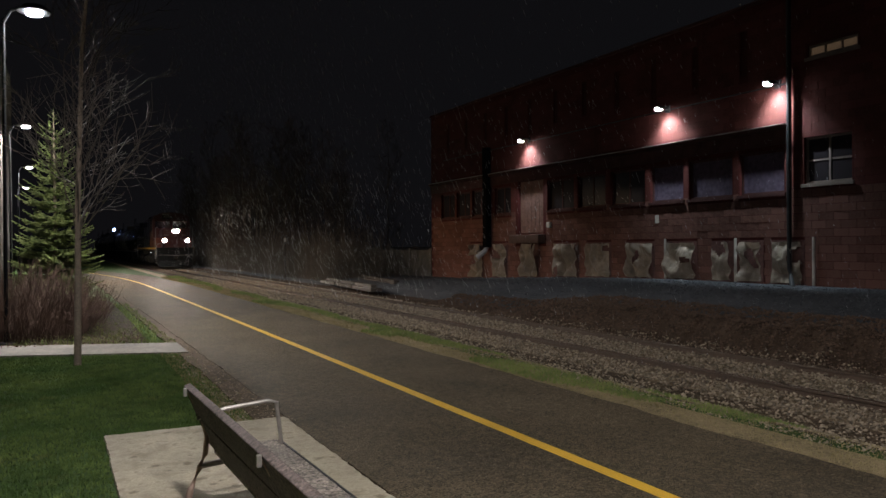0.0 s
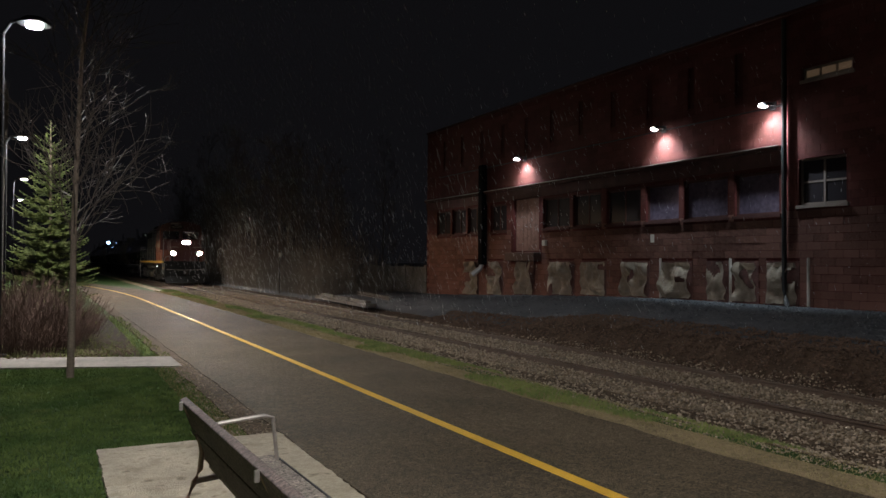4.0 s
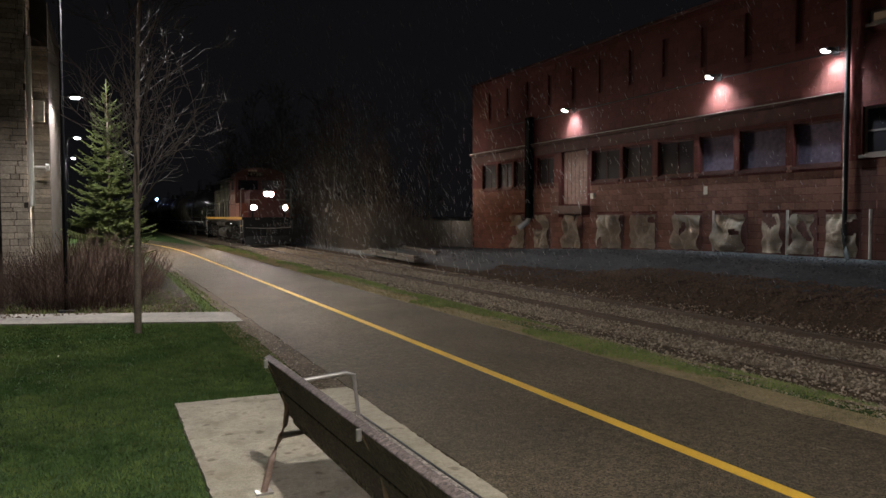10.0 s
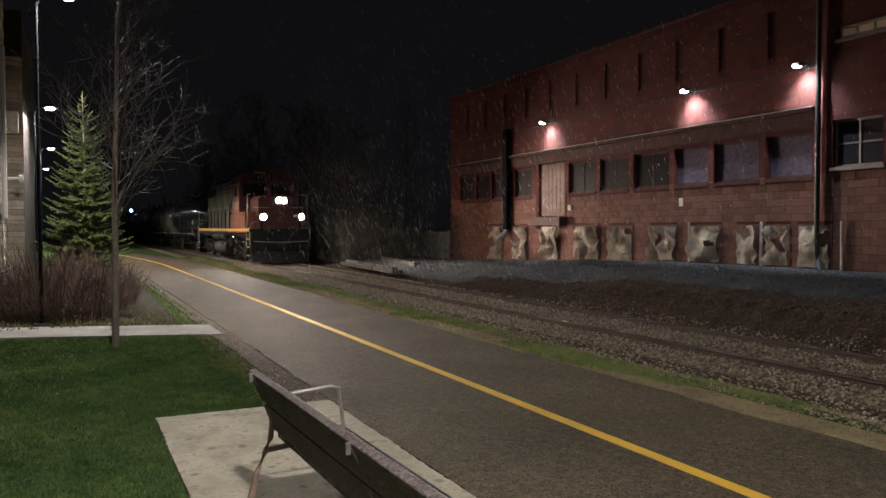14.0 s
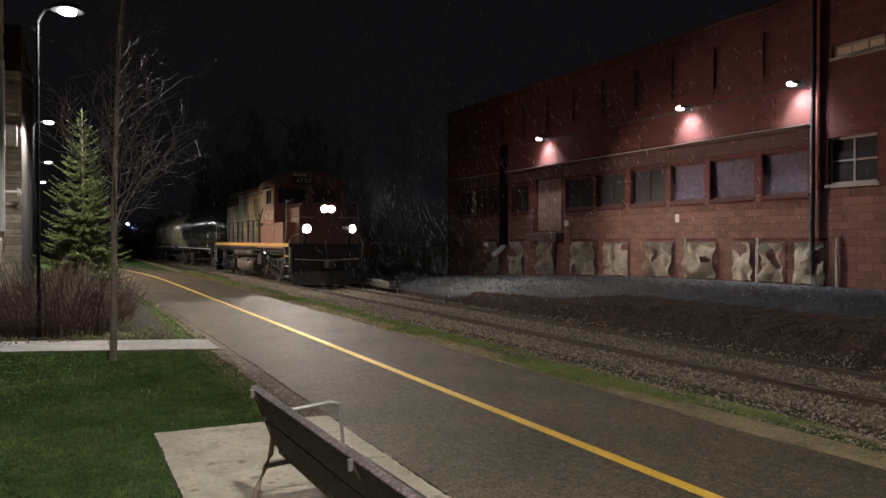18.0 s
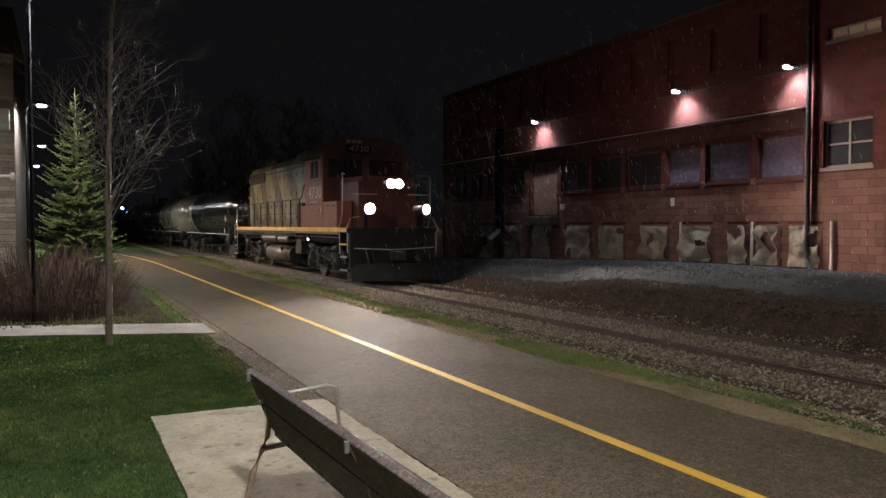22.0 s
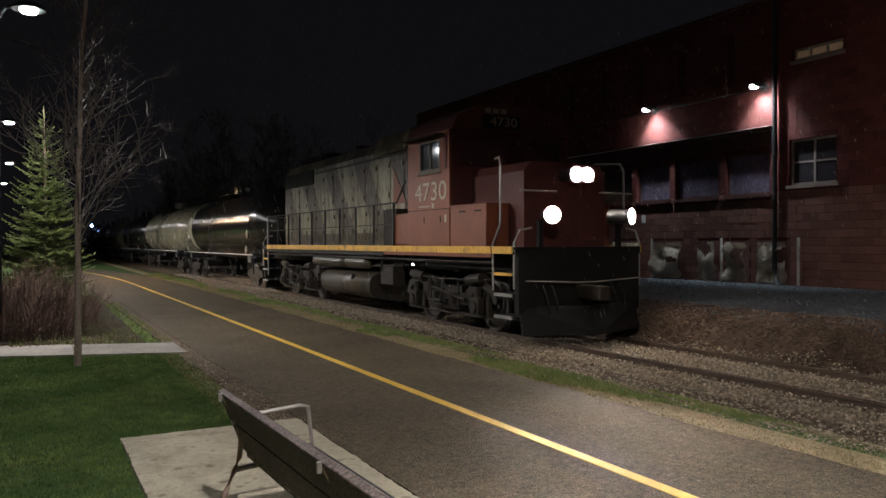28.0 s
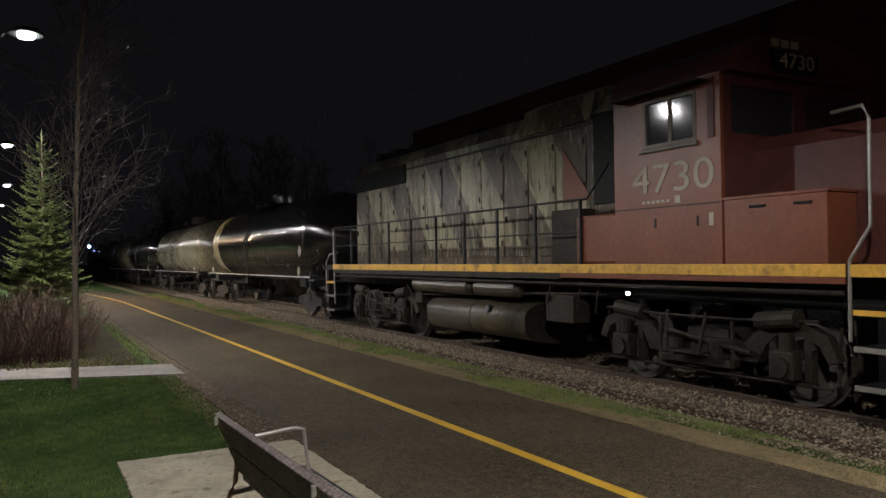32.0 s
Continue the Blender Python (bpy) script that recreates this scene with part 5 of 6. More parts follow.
        part("swing_hanger", Tb([(s * 1.24, yc + 0.62, 1.0), (s * 1.24, yc + 0.62, 0.4)], 0.025, 6), GRIME, tr)
        part("sand_pipe", Tb([(s * 0.9, yc - 2.0, 1.3), (s * 0.86, yc - 2.05, 0.5), (s * 0.8, yc - 1.95, 0.15)], 0.02, 6), GRIME, tr)
    for d in (-1.37, 1.37):
        sets.append(wheelset(tr, yc + d))


def headlight(parent, x, y, z, r, name, bulb, depth, glowing, beam_slats=0, turn=0.0):
    """A lamp with a deep round shell open to the front; the bulb sits at its back. Turned outward about z."""
    shell = part(name, ring_y(0, 0, r * 1.3, r * 1.16, 0, depth + 0.06), DARKMETAL, parent, "round lamp shell, lit")
    shell.matrix_basis = pose(x, y, z, 0, 0, turn)
    part("lens", Tb([(0, depth, 0), (0, depth + 0.03, 0)], bulb, 20), glowing, shell, "glaring warm white lens")
    # glowing ring, added for glare and light spilled to the side
    part("rim", ring_y(0, 0, r * 1.36, r * 1.2, -0.012, -0.007), GLARERIM, shell, "glowing ring added for the lamp's glare")
    part("bezel", ring_y(0, 0, r * 1.55, r * 1.17, -0.006, 0.014), DARKMETAL, shell)
    # unseen thin slats, added to narrow the beam up and down
    for k in range(beam_slats):
        o = r * 1.1 * (2 * (k + 1) / (beam_slats + 1) - 1)
        w = math.sqrt((r * 1.15) ** 2 - o * o)
        part("beam_slat", B(-w, w, 0.05, 0.2, o - 0.001, o + 0.001), DARKMETAL, shell)
    part("back_cover", Tb([(0, depth + 0.04, 0), (0, depth + 0.07, 0)], r * 1.2, 20), DARKMETAL, shell)


def ring_y(x, z, r0, r1, y0, y1, seg=24):
    bm = bmesh.new()
    rings = [[bm.verts.new((x + r * math.cos(2 * math.pi * k / seg), y, z + r * math.sin(2 * math.pi * k / seg))) for k in range(seg)] for r, y in ((r0, y0), (r0, y1), (r1, y1), (r1, y0))]
    for i in range(4):
        a, b = rings[i], rings[(i + 1) % 4]
        for k in range(seg):
            bm.faces.new((a[k], a[(k + 1) % seg], b[(k + 1) % seg], b[k]))
    bmesh.ops.recalc_face_normals(bm, faces=bm.faces[:])
    return bm


# emission of the added ring round each lamp
GLARERIM = glow("glare_rim", (1.0, 0.88, 0.74), 1250)
LOCO_SETS = []


def locomotive():
    t = empty("diesel_locomotive", (TRACK_X, 66.7, RAIL_TOP), label="weathered diesel locomotive with red cab, striped dark hood and yellow sill", category="locomotive")
    # underframe and walkways
    part("underframe", B(-1.1, 1.1, 0.15, 16.6, 1.2, 1.56), BLACK, t)
    part("deck", B(-1.48, 1.48, 0.0, 16.75, 1.56, 1.70), BLACK, t)
    for s in (-1, 1):
        a, b = sorted((s * 1.485, s * 1.515))
        part("side_sill", B(a, b, 0.72, 16.05, 1.575, 1.715, bevel=0.006), YELLOW, t, "bright yellow side sill")
        part("side_skirt", B(a, b, 0.72, 5.6, 1.5, 1.57, bevel=0.006), RED, t)
        part("side_skirt", B(a, b, 5.61, 16.05, 1.47, 1.57, bevel=0.006), GRIME, t)
        part("end_sill", B(a, b, 0.02, 0.66, 1.58, 1.71), YELLOW, t)
    # long hood
    out = [(-0.95, 1.70), (0.95, 1.70), (0.95, 4.15), (0.78, 4.42), (0.4, 4.55), (-0.4, 4.55), (-0.78, 4.42), (-0.95, 4.15)]
    hood = part("long_hood", extrude_y(out, 4.28, 15.58), HOOD, t, "dark weathered hood with pale diagonal stripes")
    for s in (-1, 1):
        a, b = sorted((s * 0.95, s * 0.975))
        for k in range(13):
            y = 4.75 + k * 0.83
            h = 3.62 if k > 8 else 3.86
            part("hood_door", B(a, b, y, y + 0.8, 1.85, h, bevel=0.008), HOOD, hood)
            for z in (2.05, 2.95, h - 0.18):
                part("hinge", B(min(s * 0.975, s * 0.992), max(s * 0.975, s * 0.992), y + 0.03, y + 0.07, z, z + 0.11), DARKMETAL, hood)
            part("door_latch", B(min(s * 0.975, s * 0.995), max(s * 0.975, s * 0.995), y + 0.7, y + 0.75, 2.5, 2.62), DARKMETAL, hood)
        part("gutter", B(a, b + 0.02 if s > 0 else b, 4.9, 12.3, 3.98, 4.02), DARKMETAL, hood)
        g = part("radiator_grille", B(a, b, 12.4, 15.5, 3.68, 4.14), BLACK, hood, "dark radiator grille")
        for k in range(14):
            z = 3.7 + 0.031 * k
            part("slat", B(min(s * 0.975, s * 1.0), max(s * 0.975, s * 1.0), 12.42, 15.48, z, z + 0.014), DARKMETAL, g)
    bm = extrude_y([(-1.02, 4.05), (1.02, 4.05), (0.9, 4.5), (0.55, 4.66), (-0.55, 4.66), (-0.9, 4.5)], 5.4, 7.4)
    part("dynamic_brake_hatch", bm, HOOD, hood)
    for y in (13.0, 14.2, 15.1):
        part("radiator_fan", spin_z2(0, y, [(0.5, 4.54), (0.52, 4.72), (0.45, 4.74), (0.1, 4.72)]), BLACK, hood)
    for y in (8.4, 10.2):
        part("exhaust_stack", B(-0.25, 0.25, y, y + 0.35, 4.5, 4.72, bevel=0.03), BLACK, hood)
    # cab
    cab_out = [(-1.5, 1.72), (1.5, 1.72), (1.5, 4.1), (1.38, 4.38), (0.9, 4.6), (0.3, 4.68), (-0.3, 4.68), (-0.9, 4.6), (-1.38, 4.38), (-1.5, 4.1)]
    cab = empty("cab", label="red cab")
    cab.parent = t
    # cab side walls with a window opening, built as panels
    for s in (-1, 1):
        a, b = sorted((s * 1.5, s * 1.44))
        for q in ((2.33, 4.28, 1.72, 3.3), (2.33, 2.72, 3.3, 4.1), (3.66, 4.28, 3.3, 4.1), (2.72, 3.66, 3.95, 4.1)):
            part("cab_side", B(a, b, *q), RED, cab)
        part("window_frame", ring_box(a - 0.01 if s < 0 else b - 0.03, b - 0.03 if s < 0 else b + 0.01, 2.72, 3.66, 3.3, 3.95, 0.045), CABFRAME, cab, "dull metal window frame")
        part("mullion", B(a + 0.005, b - 0.005, 3.165, 3.215, 3.34, 3.91), CABFRAME, cab)
        part("pane", B((a + b) / 2 - 0.004, (a + b) / 2 + 0.004, 2.76, 3.165, 3.34, 3.91), GLASS, cab)
        part("pane", B((a + b) / 2 - 0.004, (a + b) / 2 + 0.004, 3.215, 3.62, 3.34, 3.91), GLASS, cab)
        part("armrest_pad", B(min(s * 1.5, s * 1.54), max(s * 1.5, s * 1.54), 2.68, 3.74, 3.235, 3.29, bevel=0.012), CABFRAME, cab)
        part("panel_seam", B(min(s * 1.5, s * 1.504), max(s * 1.5, s * 1.504), 2.34, 4.27, 2.475, 2.49), BLACK, cab)
        for y in (2.7, 3.45):
            part("door_slot", B(min(s * 1.5, s * 1.505), max(s * 1.5, s * 1.505), y, y + 0.035, 2.2, 2.33), BLACK, cab)
        part("stile", B(min(s * 1.5, s * 1.515), max(s * 1.5, s * 1.515), 2.42, 2.52, 3.3, 4.05), REDSHADED, cab)
        part("number_decal", B(min(s * 1.5, s * 1.504), max(s * 1.5, s * 1.504), 2.46, 2.53, 2.2, 2.36), NUMBER, cab)
        part("sunshade", B(min(s * 1.5, s * 1.72), max(s * 1.5, s * 1.72), 2.5, 4.12, 4.0, 4.03), BLACK, cab)
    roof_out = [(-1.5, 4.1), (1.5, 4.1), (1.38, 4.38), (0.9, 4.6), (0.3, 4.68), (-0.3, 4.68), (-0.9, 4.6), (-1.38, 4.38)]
    part("cab_roof", extrude_y(roof_out, 2.2, 4.35), REDSHADED, cab)
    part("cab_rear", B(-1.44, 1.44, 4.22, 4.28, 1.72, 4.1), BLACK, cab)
    # cab front with windscreens, in the red that has its shade mixed in
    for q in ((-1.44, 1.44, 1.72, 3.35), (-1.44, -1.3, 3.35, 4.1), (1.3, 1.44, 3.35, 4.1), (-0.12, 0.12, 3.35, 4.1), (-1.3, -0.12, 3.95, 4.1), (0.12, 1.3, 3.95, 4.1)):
        part("cab_front", B(q[0], q[1], 2.33, 2.39, q[2], q[3]), REDSHADED, cab)
    for s in (-1, 1):
        a, b = sorted((s * 0.12, s * 1.3))
        part("windscreen", B(a, b, 2.355, 2.365, 3.35, 3.95), GLASS, cab)
    nb = part("number_board", B(-0.74, 0.12, 2.13, 2.2, 4.15, 4.42, bevel=0.01), BLACK, cab, "black number board over the windscreen")
    lettering("number", "4730", 0.27, pose(-0.31, 2.124, 4.28, 90, 0, 0) @ Matrix.Diagonal((1.25, 1, 1, 1)), NUMBER, nb)
    lettering("number", "4730", 0.56, pose(-1.506, 3.16, 2.85, 90, 0, -90) @ Matrix.Diagonal((1.33, 1, 1, 1)), NUMBER, cab, "pale painted number under the cab window")
    lettering("number", "4730", 0.55, pose(1.506, 3.16, 2.85, 90, 0, 90) @ Matrix.Diagonal((1.33, 1, 1, 1)), NUMBER, cab, "pale painted number under the cab window")
    for k in range(3):
        part("lettering_bar", B(-0.72 + 0.19 * k, -0.58 + 0.19 * k, 2.185, 2.197, 4.47, 4.57), NUMBER, cab, "small unreadable pale lettering")
    for s in (-1, 1):
        part("decal", B(min(s * 1.5, s * 1.508), max(s * 1.5, s * 1.508), 3.0, 3.1, 2.52, 2.62), NUMBER, cab)
        for k in range(6):
            part("stencil_bar", B(min(s * 1.5, s * 1.506), max(s * 1.5, s * 1.506), 3.2 + 0.09 * k, 3.26 + 0.09 * k, 2.54, 2.58), NUMBER, cab)
    # low nose
    nose = [(-0.95, 1.70), (0.95, 1.70), (0.95, 3.12), (0.8, 3.3), (-0.8, 3.3), (-0.95, 3.12)]
    part("short_hood", extrude_y(nose, 0.45, 2.33), REDSHADED, t, "low red nose with its shade in the colour")
    part("nose_door", B(0.35, 0.85, 0.42, 0.45, 1.8, 2.95, bevel=0.01), REDSHADED, t)
    # battery boxes beside the nose and under the cab
    for s in (-1, 1):
        a, b = sorted((s * 0.98, s * 1.49))
        bb = part("battery_box", B(a, b, 0.92, 2.31, 1.71, 2.5, bevel=0.015), RED, t, "low red battery box with louvred lids")
        for y in (1.1, 1.7):
            part("lid_handle", B(min(s * 1.49, s * 1.51), max(s * 1.49, s * 1.51), y, y + 0.22, 2.38, 2.41), BLACK, bb)
        part("box_lid", B(a - 0.01, b + 0.01, 0.9, 2.32, 2.5, 2.53), RED, bb)
        part("sand_box", B(*sorted((s * 0.98, s * 1.44)), 4.3, 5.28, 1.71, 2.46, bevel=0.05), RED, t, "rounded red box behind the cab")
        part("equipment_box", B(*sorted((s * 0.98, s * 1.3)), 5.34, 6.1, 1.71, 2.6, bevel=0.015), GRIME, t, "dark box behind the cab")
        part("intake_screen", B(*sorted((s * 0.96, s * 1.0)), 4.3, 5.36, 2.66, 4.12, bevel=0.01), BLACK, t, "sooty dark air intake screen behind the cab")
        # red wedge of the paint scheme, on a thin plate
        bm = bmesh.new()
        a, b = sorted((s * 0.994, s * 1.002))
        side = [(5.4, 2.75), (6.15, 2.75), (6.15, 3.66)]
        va, vb = [bm.verts.new((a, y, z)) for y, z in side], [bm.verts.new((b, y, z)) for y, z in side]
        bm.faces.new(va)
        bm.faces.new(vb[::-1])
        for i in range(3):
            bm.faces.new((va[i], vb[i], vb[(i + 1) % 3], va[(i + 1) % 3]))
        bmesh.ops.recalc_face_normals(bm, faces=bm.faces[:])
        part("paint_wedge", bm, RED, t, "worn red wedge behind the cab")
    # lamps
    headlight(t, -0.05, 0.04, 3.05, 0.095, "headlight", 0.06, 0.34, HEADGLOW, 6)
    headlight(t, 0.21, 0.04, 3.05, 0.095, "headlight", 0.06, 0.34, HEADGLOW, 6)
    for s in (-0.88, 0.95):
        headlight(t, s, -0.34, 2.27, 0.105, "ditch_light", 0.075, 0.38, DITCHGLOW, 0, 25.0 if s > 0 else -25.0)
        part("ditch_light_stand", B(s - 0.05, s + 0.05, 0.0, 0.08, 1.7, 2.2, bevel=0.01), BLACK, t)
    # steps, pilot, coupler, both ends
    for end, y0 in ((1, 0.0), (-1, 16.75)):
        Y = lambda d: y0 + end * d
        for s in (-1, 1):
            st = part("step_well", B(min(s * 0.95, s * 1.0), max(s * 0.95, s * 1.0), min(Y(0.02), Y(0.7)), max(Y(0.02), Y(0.7)), 0.4, 1.56), BLACK, t)
            for z, c in ((0.42, STEEL), (0.82, STEEL), (1.2, YELLOW)):
                part("step", B(min(s * 1.0, s * 1.46), max(s * 1.0, s * 1.46), min(Y(0.06), Y(0.66)), max(Y(0.06), Y(0.66)), z, z + 0.035), DARKMETAL, st)
                part("step_edge", B(min(s * 1.46, s * 1.48), max(s * 1.46, s * 1.48), min(Y(0.06), Y(0.66)), max(Y(0.06), Y(0.66)), z - 0.02, z + 0.037), c, st)
            part("grab_rail", Tb([(s * 1.47, Y(0.7), 0.9), (s * 1.49, Y(0.68), 1.75), (s * 1.47, Y(0.46), 2.1), (s * 1.46, Y(0.46), 3.2), (s * 1.44, Y(0.54), 3.35), (s * 1.2, Y(1.05), 3.38)] if end == 1 else [(s * 1.47, Y(0.74), 0.62), (s * 1.49, Y(0.74), 1.75), (s * 1.46, Y(0.62), 2.1), (s * 1.46, Y(0.62), 2.7), (s * 1.44, Y(0.8), 2.75)], 0.02, 8), STEEL, t, "pale bent grab rail at the steps")
            part("grab_rail", Tb([(s * 1.46, Y(0.02), 0.95), (s * 1.46, Y(0.02), 1.78), (s * 1.35, Y(0.0), 2.0), (s * 1.1, Y(-0.02), 2.05)], 0.02, 8), STEEL, t)
        pl = part("pilot", B(-1.4, 1.4, min(Y(-0.04), Y(0.06)), max(Y(-0.04), Y(0.06)), 0.5, 1.6), BLACK, t, "black pilot plate")
        bm = bmesh.new()
        for s in (-1, 1):
            q = [(0, Y(-0.55), 0.12), (s * 1.35, Y(-0.12), 0.12), (s * 1.35, Y(0.0), 0.62), (0, Y(-0.25), 0.62)]
            v = [bm.verts.new(p) for p in q]
            w = [bm.verts.new((p[0], p[1] + end * 0.05, p[2])) for p in q]
            bm.faces.new(v)
            bm.faces.new(w[::-1])
            for i in range(4):
                bm.faces.new((v[i], w[i], w[(i + 1) % 4], v[(i + 1) % 4]))
        bmesh.ops.recalc_face_normals(bm, faces=bm.faces[:])
        part("plow", bm, BLACK, pl)
        part("coupler", B(-0.12, 0.12, min(Y(-0.72), Y(0.0)), max(Y(-0.72), Y(0.0)), 0.74, 1.0, bevel=0.03), GRIME, t)
        for x in (-0.9, -0.7, 0.7, 0.9):
            part("air_hose", Tb([(x, Y(-0.05), 1.0), (x, Y(-0.2), 0.8), (x * 0.95, Y(-0.25), 0.5)], 0.022, 6), BLACK, t)
        part("uncoupling_lever", Tb([(-1.3, Y(-0.12), 1.1), (-0.2, Y(-0.2), 1.05), (0.2, Y(-0.2), 1.05), (1.3, Y(-0.12), 1.1)], 0.014, 6), STEEL, t)
        part("end_rail", Tb([(-1.3, Y(0.05), 2.72), (-0.5, Y(0.05), 2.72)], 0.018, 6), STEEL, t)
        part("end_rail", Tb([(0.5, Y(0.05), 2.72), (1.3, Y(0.05), 2.72)], 0.018, 6), STEEL, t)
    # side handrails
    for s in (-1, 1):
        x = s * 1.47
        part("handrail", Tb([(x, 4.45, 3.2), (x, 4.95, 2.72), (x, 15.9, 2.72)], 0.019, 8), DARKMETAL, t)
        part("mid_rail", Tb([(x, 5.1, 2.22), (x, 15.9, 2.22)], 0.014, 6), DARKMETAL, t)
        for k in range(10):
            part("stanchion", B(x - 0.022, x + 0.022, 5.1 + 1.2 * k, 5.145 + 1.2 * k, 1.7, 2.72), DARKMETAL, t)
    # tank and reservoirs
    power = lambda v, e: math.copysign(abs(v) ** e, v)
    tk = [(1.385 * power(math.cos(a), 0.55), 0.67 + 0.39 * power(math.sin(a), 0.62)) for a in [2 * math.pi * k / 44 for k in range(44)]]
    ft = part("fuel_tank", extrude_y(tk, 6.8, 10.6), TANKGREY, t, "rust-streaked fuel tank")
    for p in ft.data.polygons:
        p.use_smooth = len(p.vertices) == 4
    for y in (6.79, 8.7, 10.57):
        part("tank_seam", extrude_y([(x * 1.006, 0.67 + (z - 0.67) * 1.012) for x, z in tk], y, y + 0.03), GRIME, ft)
    part("filler_cap", Tb([(-1.3, 8.0, 0.86), (-1.42, 8.0, 0.88)], 0.07, 12), DARKMETAL, ft)
    for s in (-1, 1):
        for a, b in ((7.1, 8.6), (8.8, 11.3)):
            part("air_reservoir", spin_y([(a, 0.05), (a + 0.04, 0.15), (a + 0.1, 0.17), (b - 0.1, 0.17), (b - 0.04, 0.15), (b, 0.05)], 16, s * 1.25, 1.27), TANKGREY, t)
        part("pipe_run", Tb([(s * 1.2, 4.8, 1.25), (s * 1.22, 6.6, 1.2), (s * 1.22, 11.6, 1.02), (s * 1.1, 12.2, 1.3)], 0.025, 6), GRIME, t)
        for y0 in (4.85, 5.3, 6.1, 11.2):
            part("air_line", Tb([(s * 1.3, y0, 1.5), (s * 1.34, y0 + 0.05, 1.2), (s * 1.25, y0 + 0.2, 0.95)], 0.022, 6), GRIME, t)
        part("cable_conduit", Tb([(s * 1.42, 0.8, 1.4), (s * 1.42, 16.0, 1.4)], 0.03, 6), GRIME, t)
        part("equipment_case", B(*sorted((s * 0.95, s * 1.3)), 5.55, 6.3, 0.75, 1.2, bevel=0.02), GRIME, t)
        part("equipment_case", B(*sorted((s * 1.0, s * 1.28)), 11.0, 11.35, 0.85, 1.2, bevel=0.02), GRIME, t)
    loco_truck(t, 3.05, LOCO_SETS)
    loco_truck(t, 13.42, LOCO_SETS)
    # small lit step lamp under the sill
    part("step_lamp", B(-1.5, -1.46, 4.03, 4.09, 1.27, 1.32, bevel=0.012), glow("step_lamp_glow", (0.95, 0.97, 1.0), 8), t, "small lit lamp under the sill")
    return t


def spin_z2(x, y, profile):
    bm = spin_z(profile)
    bmesh.ops.translate(bm, verts=bm.verts[:], vec=(x, y, 0))
    return bm


LOCO = locomotive()


# ---- tank cars ----
def shell_mat(name, color, rough, **kw):
    """Glossy rolled plate whose fine hoop marks draw lamp light out into a line along the shell."""
    m = mat(name, color, rough, bump=0, **kw)
    n, l = m.node_tree.nodes, m.node_tree.links
    p = n["Principled BSDF"]
    tc, mp, no, bu = n.new("ShaderNodeTexCoord"), n.new("ShaderNodeMapping"), n.new("ShaderNodeTexNoise"), n.new("ShaderNodeBump")
    mp.inputs["Scale"].default_value = (0.25, 0.9, 0.25)
    no.inputs["Scale"].default_value, no.inputs["Detail"].default_value = 1.0, 2.0
    bu.inputs["Strength"].default_value, bu.inputs["Distance"].default_value = 0.6, 0.1
    l.new(tc.outputs["Object"], mp.inputs[0])
    l.new(mp.outputs[0], no.inputs["Vector"])
    l.new(no.outputs["Fac"], bu.inputs["Height"])
    l.new(bu.outputs[0], p.inputs["Normal"])
    tg = n.new("ShaderNodeTangent")
    tg.direction_type, tg.axis = "RADIAL", "Y"
    l.new(tg.outputs[0], p.inputs["Tangent"])
    p.inputs["Anisotropic"].default_value, p.inputs["Anisotropic Rotation"].default_value = 1.0, 0.25
    p.inputs["IOR"].default_value, p.inputs["Specular IOR Level"].default_value = 2.3, 0.5
    return m


TANKBLACK = shell_mat("tank_black", (0.016, 0.015, 0.014), 0.19, var=0.5, scale=0.8, fine=10)
TANKBEIGE = shell_mat("tank_beige", (0.3, 0.27, 0.19), 0.21, var=0.45, scale=0.7, fine=6)
SAFETY = mat("safety_rail_paint", (0.66, 0.64, 0.6), 0.4, var=0.25, scale=2, fine=12, bump=0.1)


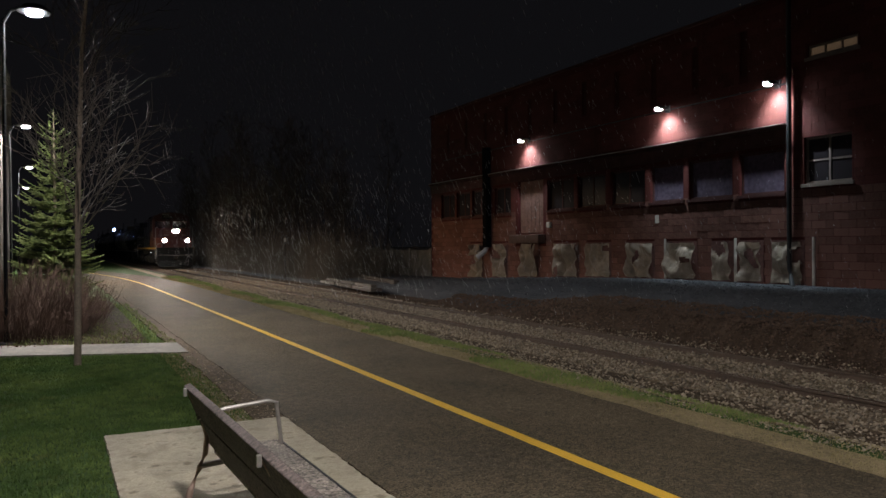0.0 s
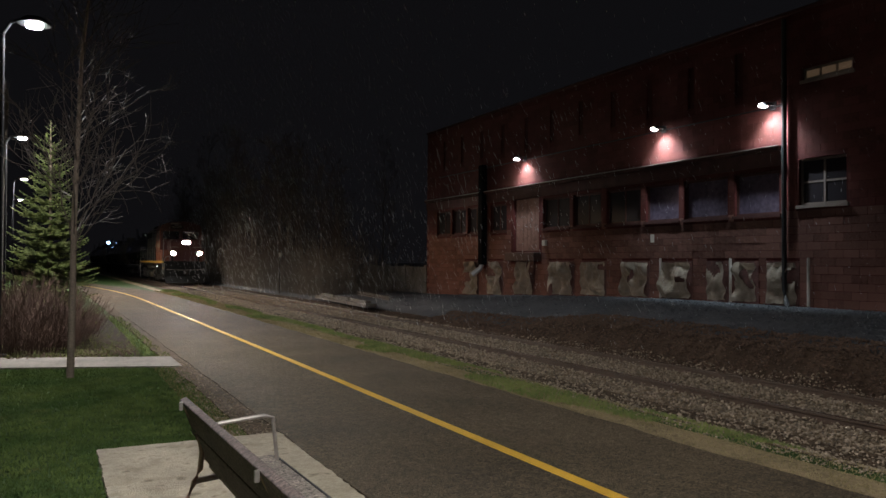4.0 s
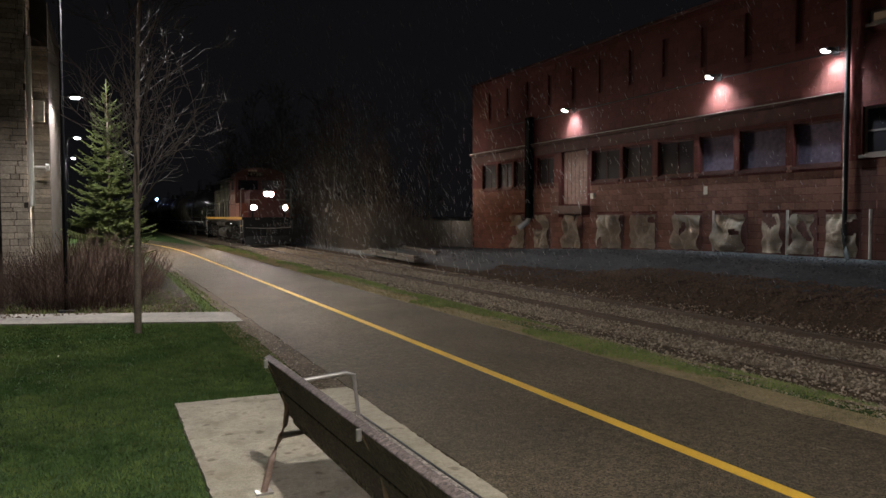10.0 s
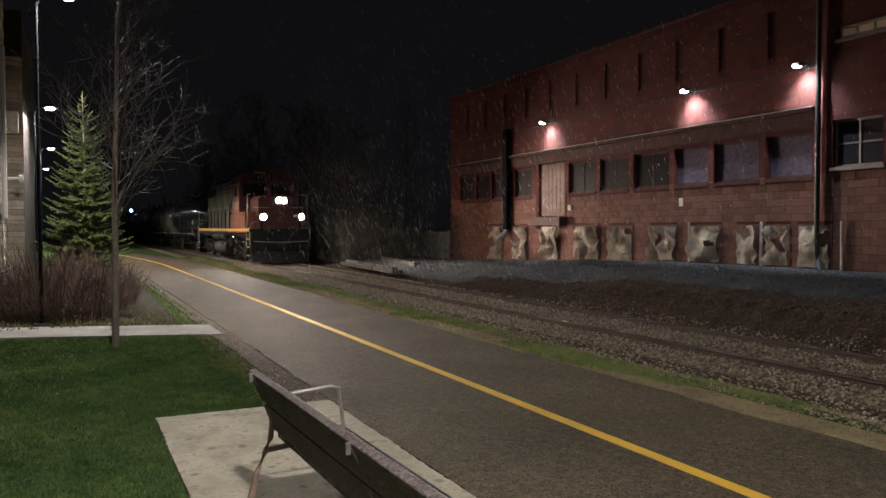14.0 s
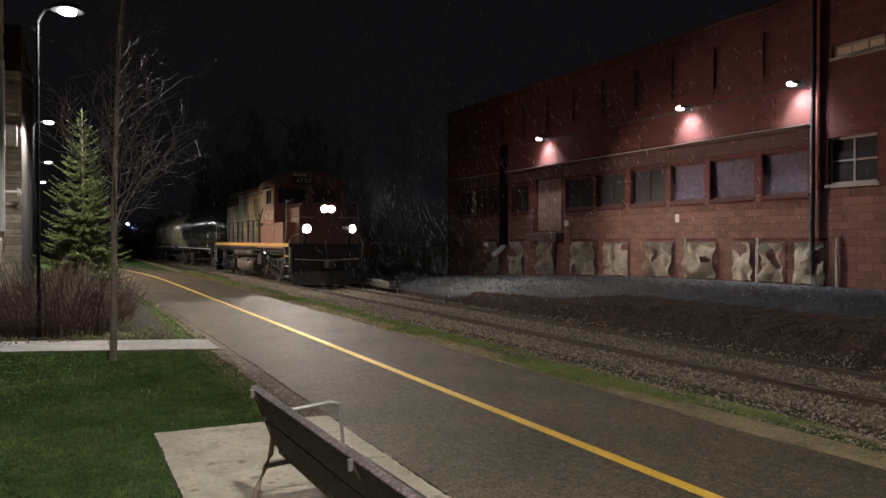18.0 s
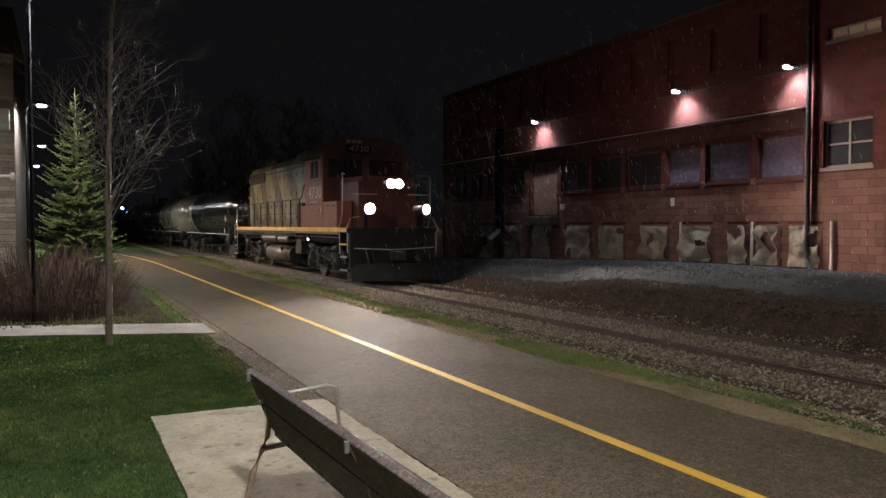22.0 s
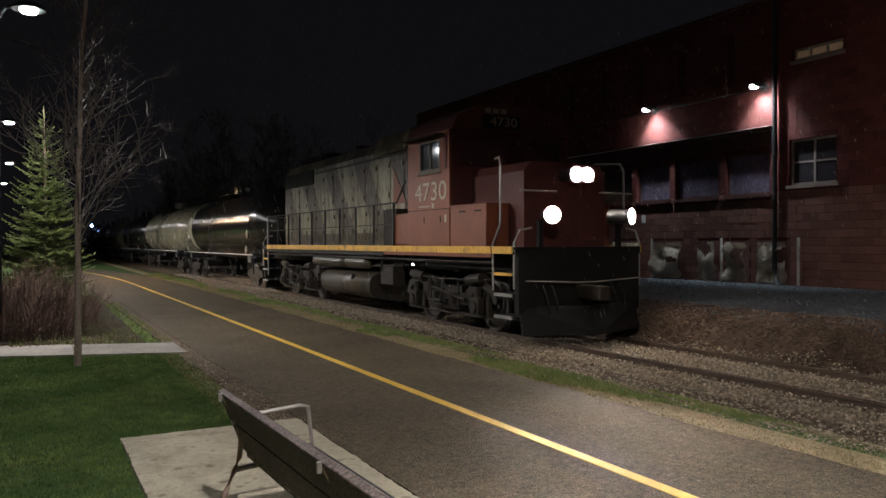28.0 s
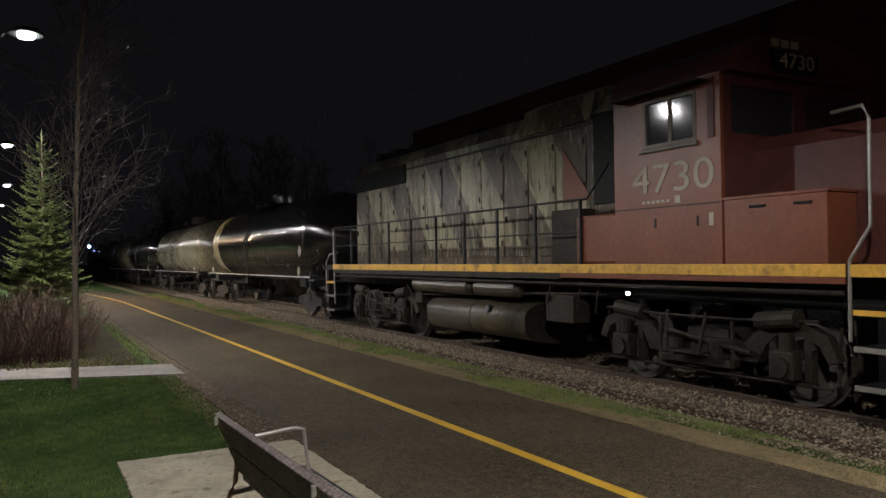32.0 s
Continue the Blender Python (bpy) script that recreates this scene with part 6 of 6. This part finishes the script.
def tank_car(k, material, label, length=14.2):
    t = empty("tank_car", (TRACK_X, 66.7, RAIL_TOP), label=label, category="tank car", group="tank cars behind the locomotive")
    a, b, R, cz = 0.0, length, 1.48, 2.55
    prof = [(a, 0.05), (a + 0.03, 0.45), (a + 0.1, 0.85), (a + 0.22, 1.2), (a + 0.4, R - 0.08), (a + 0.6, R), (b - 0.6, R), (b - 0.4, R - 0.08), (b - 0.22, 1.2), (b - 0.1, 0.85), (b - 0.03, 0.45), (b, 0.05)]
    sh = part("tank_shell", spin_y(prof, 40, 0, cz), material, t, smooth=True)
    for y in (a + 0.62, a + length / 3, a + 2 * length / 3, b - 0.66):
        part("weld_band", ring_y(0, cz, R + 0.012, R - 0.02, y, y + 0.05, 40), material, sh)
    bm = spin_z2(0, length / 2, [(0.45, cz + R - 0.05), (0.45, cz + R + 0.4), (0.4, cz + R + 0.48), (0.05, cz + R + 0.5)])
    part("manway", bm, material, t)
    part("platform", B(-0.9, 0.9, length / 2 - 1.1, length / 2 + 1.1, cz + R - 0.02, cz + R + 0.03), DARKMETAL, t)
    for s in (-1, 1):
        for y in (length / 2 - 1.1, length / 2, length / 2 + 1.1):
            part("post", Tb([(s * 0.9, y, cz + R), (s * 0.9, y, cz + R + 0.9)], 0.02, 6), DARKMETAL, t)
        part("platform_rail", Tb([(s * 0.9, length / 2 - 1.1, cz + R + 0.9), (s * 0.9, length / 2 + 1.1, cz + R + 0.9)], 0.02, 6), DARKMETAL, t)
        part("side_ladder_rail", Tb([(s * 1.55, length / 2 - 0.25, 1.2), (s * 1.6, length / 2 - 0.25, 2.6), (s * 1.0, length / 2 - 0.25, cz + R)], 0.02, 6), DARKMETAL, t)
        part("side_ladder_rail", Tb([(s * 1.55, length / 2 + 0.25, 1.2), (s * 1.6, length / 2 + 0.25, 2.6), (s * 1.0, length / 2 + 0.25, cz + R)], 0.02, 6), DARKMETAL, t)
        part("side_rail", Tb([(s * 1.5, -0.3, 1.32), (s * 1.5, length + 0.3, 1.32)], 0.02, 6), SAFETY, t, "pale painted safety rail")
        for y in (-0.25, length + 0.25):
            part("corner_post", Tb([(s * 1.45, y, 0.6), (s * 1.45, y, 1.5)], 0.025, 6), DARKMETAL, t)
    for y0, y1 in ((-0.6, 2.2), (length - 2.2, length + 0.6)):
        part("stub_sill", B(-0.3, 0.3, y0, y1, 0.85, 1.2), DARKMETAL, t)
        ym = (y0 + y1) / 2
        part("bolster", B(-1.35, 1.35, ym - 0.3, ym + 0.3, 1.0, 1.35, bevel=0.03), DARKMETAL, t)
        part("end_platform", B(-1.45, 1.45, y0 if y0 < 0 else y1 - 0.55, y0 + 0.55 if y0 < 0 else y1, 1.2, 1.26), DARKMETAL, t)
        tr = part("truck", B(-1.0, 1.0, ym - 0.2, ym + 0.2, 0.5, 0.85, bevel=0.03), GRIME, t)
        for s in (-1, 1):
            bm = bmesh.new()
            x0, x1 = sorted((s * 0.98, s * 1.12))
            out = [(-1.15, 0.42), (-1.1, 0.66), (-0.5, 0.74), (0.5, 0.74), (1.1, 0.66), (1.15, 0.42), (0.75, 0.42), (0.45, 0.22), (-0.45, 0.22), (-0.75, 0.42)]
            va = [bm.verts.new((x0, ym + y, z)) for y, z in out]
            vb = [bm.verts.new((x1, ym + y, z)) for y, z in out]
            for i in range(len(out)):
                bm.faces.new((va[i], va[(i + 1) % len(out)], vb[(i + 1) % len(out)], vb[i]))
            bm.faces.new(va)
            bm.faces.new(vb[::-1])
            bmesh.ops.recalc_face_normals(bm, faces=bm.faces[:])
            part("side_frame", bm, GRIME, tr)
        for d in (-0.89, 0.89):
            w = wheelset(tr, ym + d)
            w.scale = (1, 0.9, 0.9)
            w.location.z = 0.46
            if k < 2:
                CAR_SETS.append(w)
    part("coupler", B(-0.1, 0.1, -1.15, -0.6, 0.78, 1.0, bevel=0.02), GRIME, t)
    part("coupler", B(-0.1, 0.1, length + 0.6, length + 1.15, 0.78, 1.0, bevel=0.02), GRIME, t)
    for s in (-1, 1):
        for y in (0.75, length - 0.75):
            o = part("placard", B(-0.006, 0.006, -0.13, 0.13, -0.13, 0.13), NUMBER, t, "pale diamond placard")
            o.matrix_basis = pose(s * (R - 0.02), y, cz - 0.42, 45, 0, 0)
            o = part("placard", B(-0.006, 0.006, -0.11, 0.11, -0.11, 0.11), NUMBER, t, "pale diamond placard")
            o.matrix_basis = pose(s * (R + 0.02), y, 1.5, 45, 0, 0)
    if material is TANKBLACK:
        part("end_band", ring_y(0, cz, R + 0.008, R - 0.02, b - 1.7, b - 0.62, 40), TANKBEIGE, sh, "beige painted band at the shell's end")
    return t


CAR_SETS = []
CARS = []
for k in range(6):
    m = (TANKBLACK, TANKBEIGE, TANKBLACK, TANKBEIGE, TANKBLACK, TANKBLACK)[k]
    lab = "glossy black tank car with a pale safety rail" if m is TANKBLACK else "beige tank car with a dark frame"
    CARS.append((tank_car(k, m, lab), 18.45 + 17.4 * k))


# ---- what moves ----
# seconds, distance of the locomotive's front plate along the track
TRAIN = [(0, 66.7), (3, 60.35), (6, 53.95), (9, 47.4), (13, 38.8), (16, 32.75), (19, 27.0), (23, 19.95), (28, 11.36), (30, 7.8), (32, 4.25)]


def train_y(t):
    for (ta, a), (tb, b) in zip(TRAIN, TRAIN[1:]):
        if t <= tb:
            return a + (b - a) * (t - ta) / (tb - ta)
    return TRAIN[-1][1]


def motions():
    walk(LOCO, [(t, pose(TRACK_X, y, RAIL_TOP)) for t, y in TRAIN])
    for ob, off in CARS:
        walk(ob, [(t, pose(TRACK_X, y + off, RAIL_TOP)) for t, y in TRAIN])
    walk(SLEETFALL, [(0, pose(0, 0, 0)), (16, pose(0, 0, -37)), (32, pose(0, 0, -74))])
    turns = [k * 0.25 for k in range(129)]
    for sets, rad in ((LOCO_SETS, 0.505), (CAR_SETS, 0.455)):
        for w in sets:
            c = w.location.copy()
            walk(w, [(t, pose(c.x, c.y, c.z, math.degrees((66.7 - train_y(t)) / rad) % 360)) for t in turns])


motions()
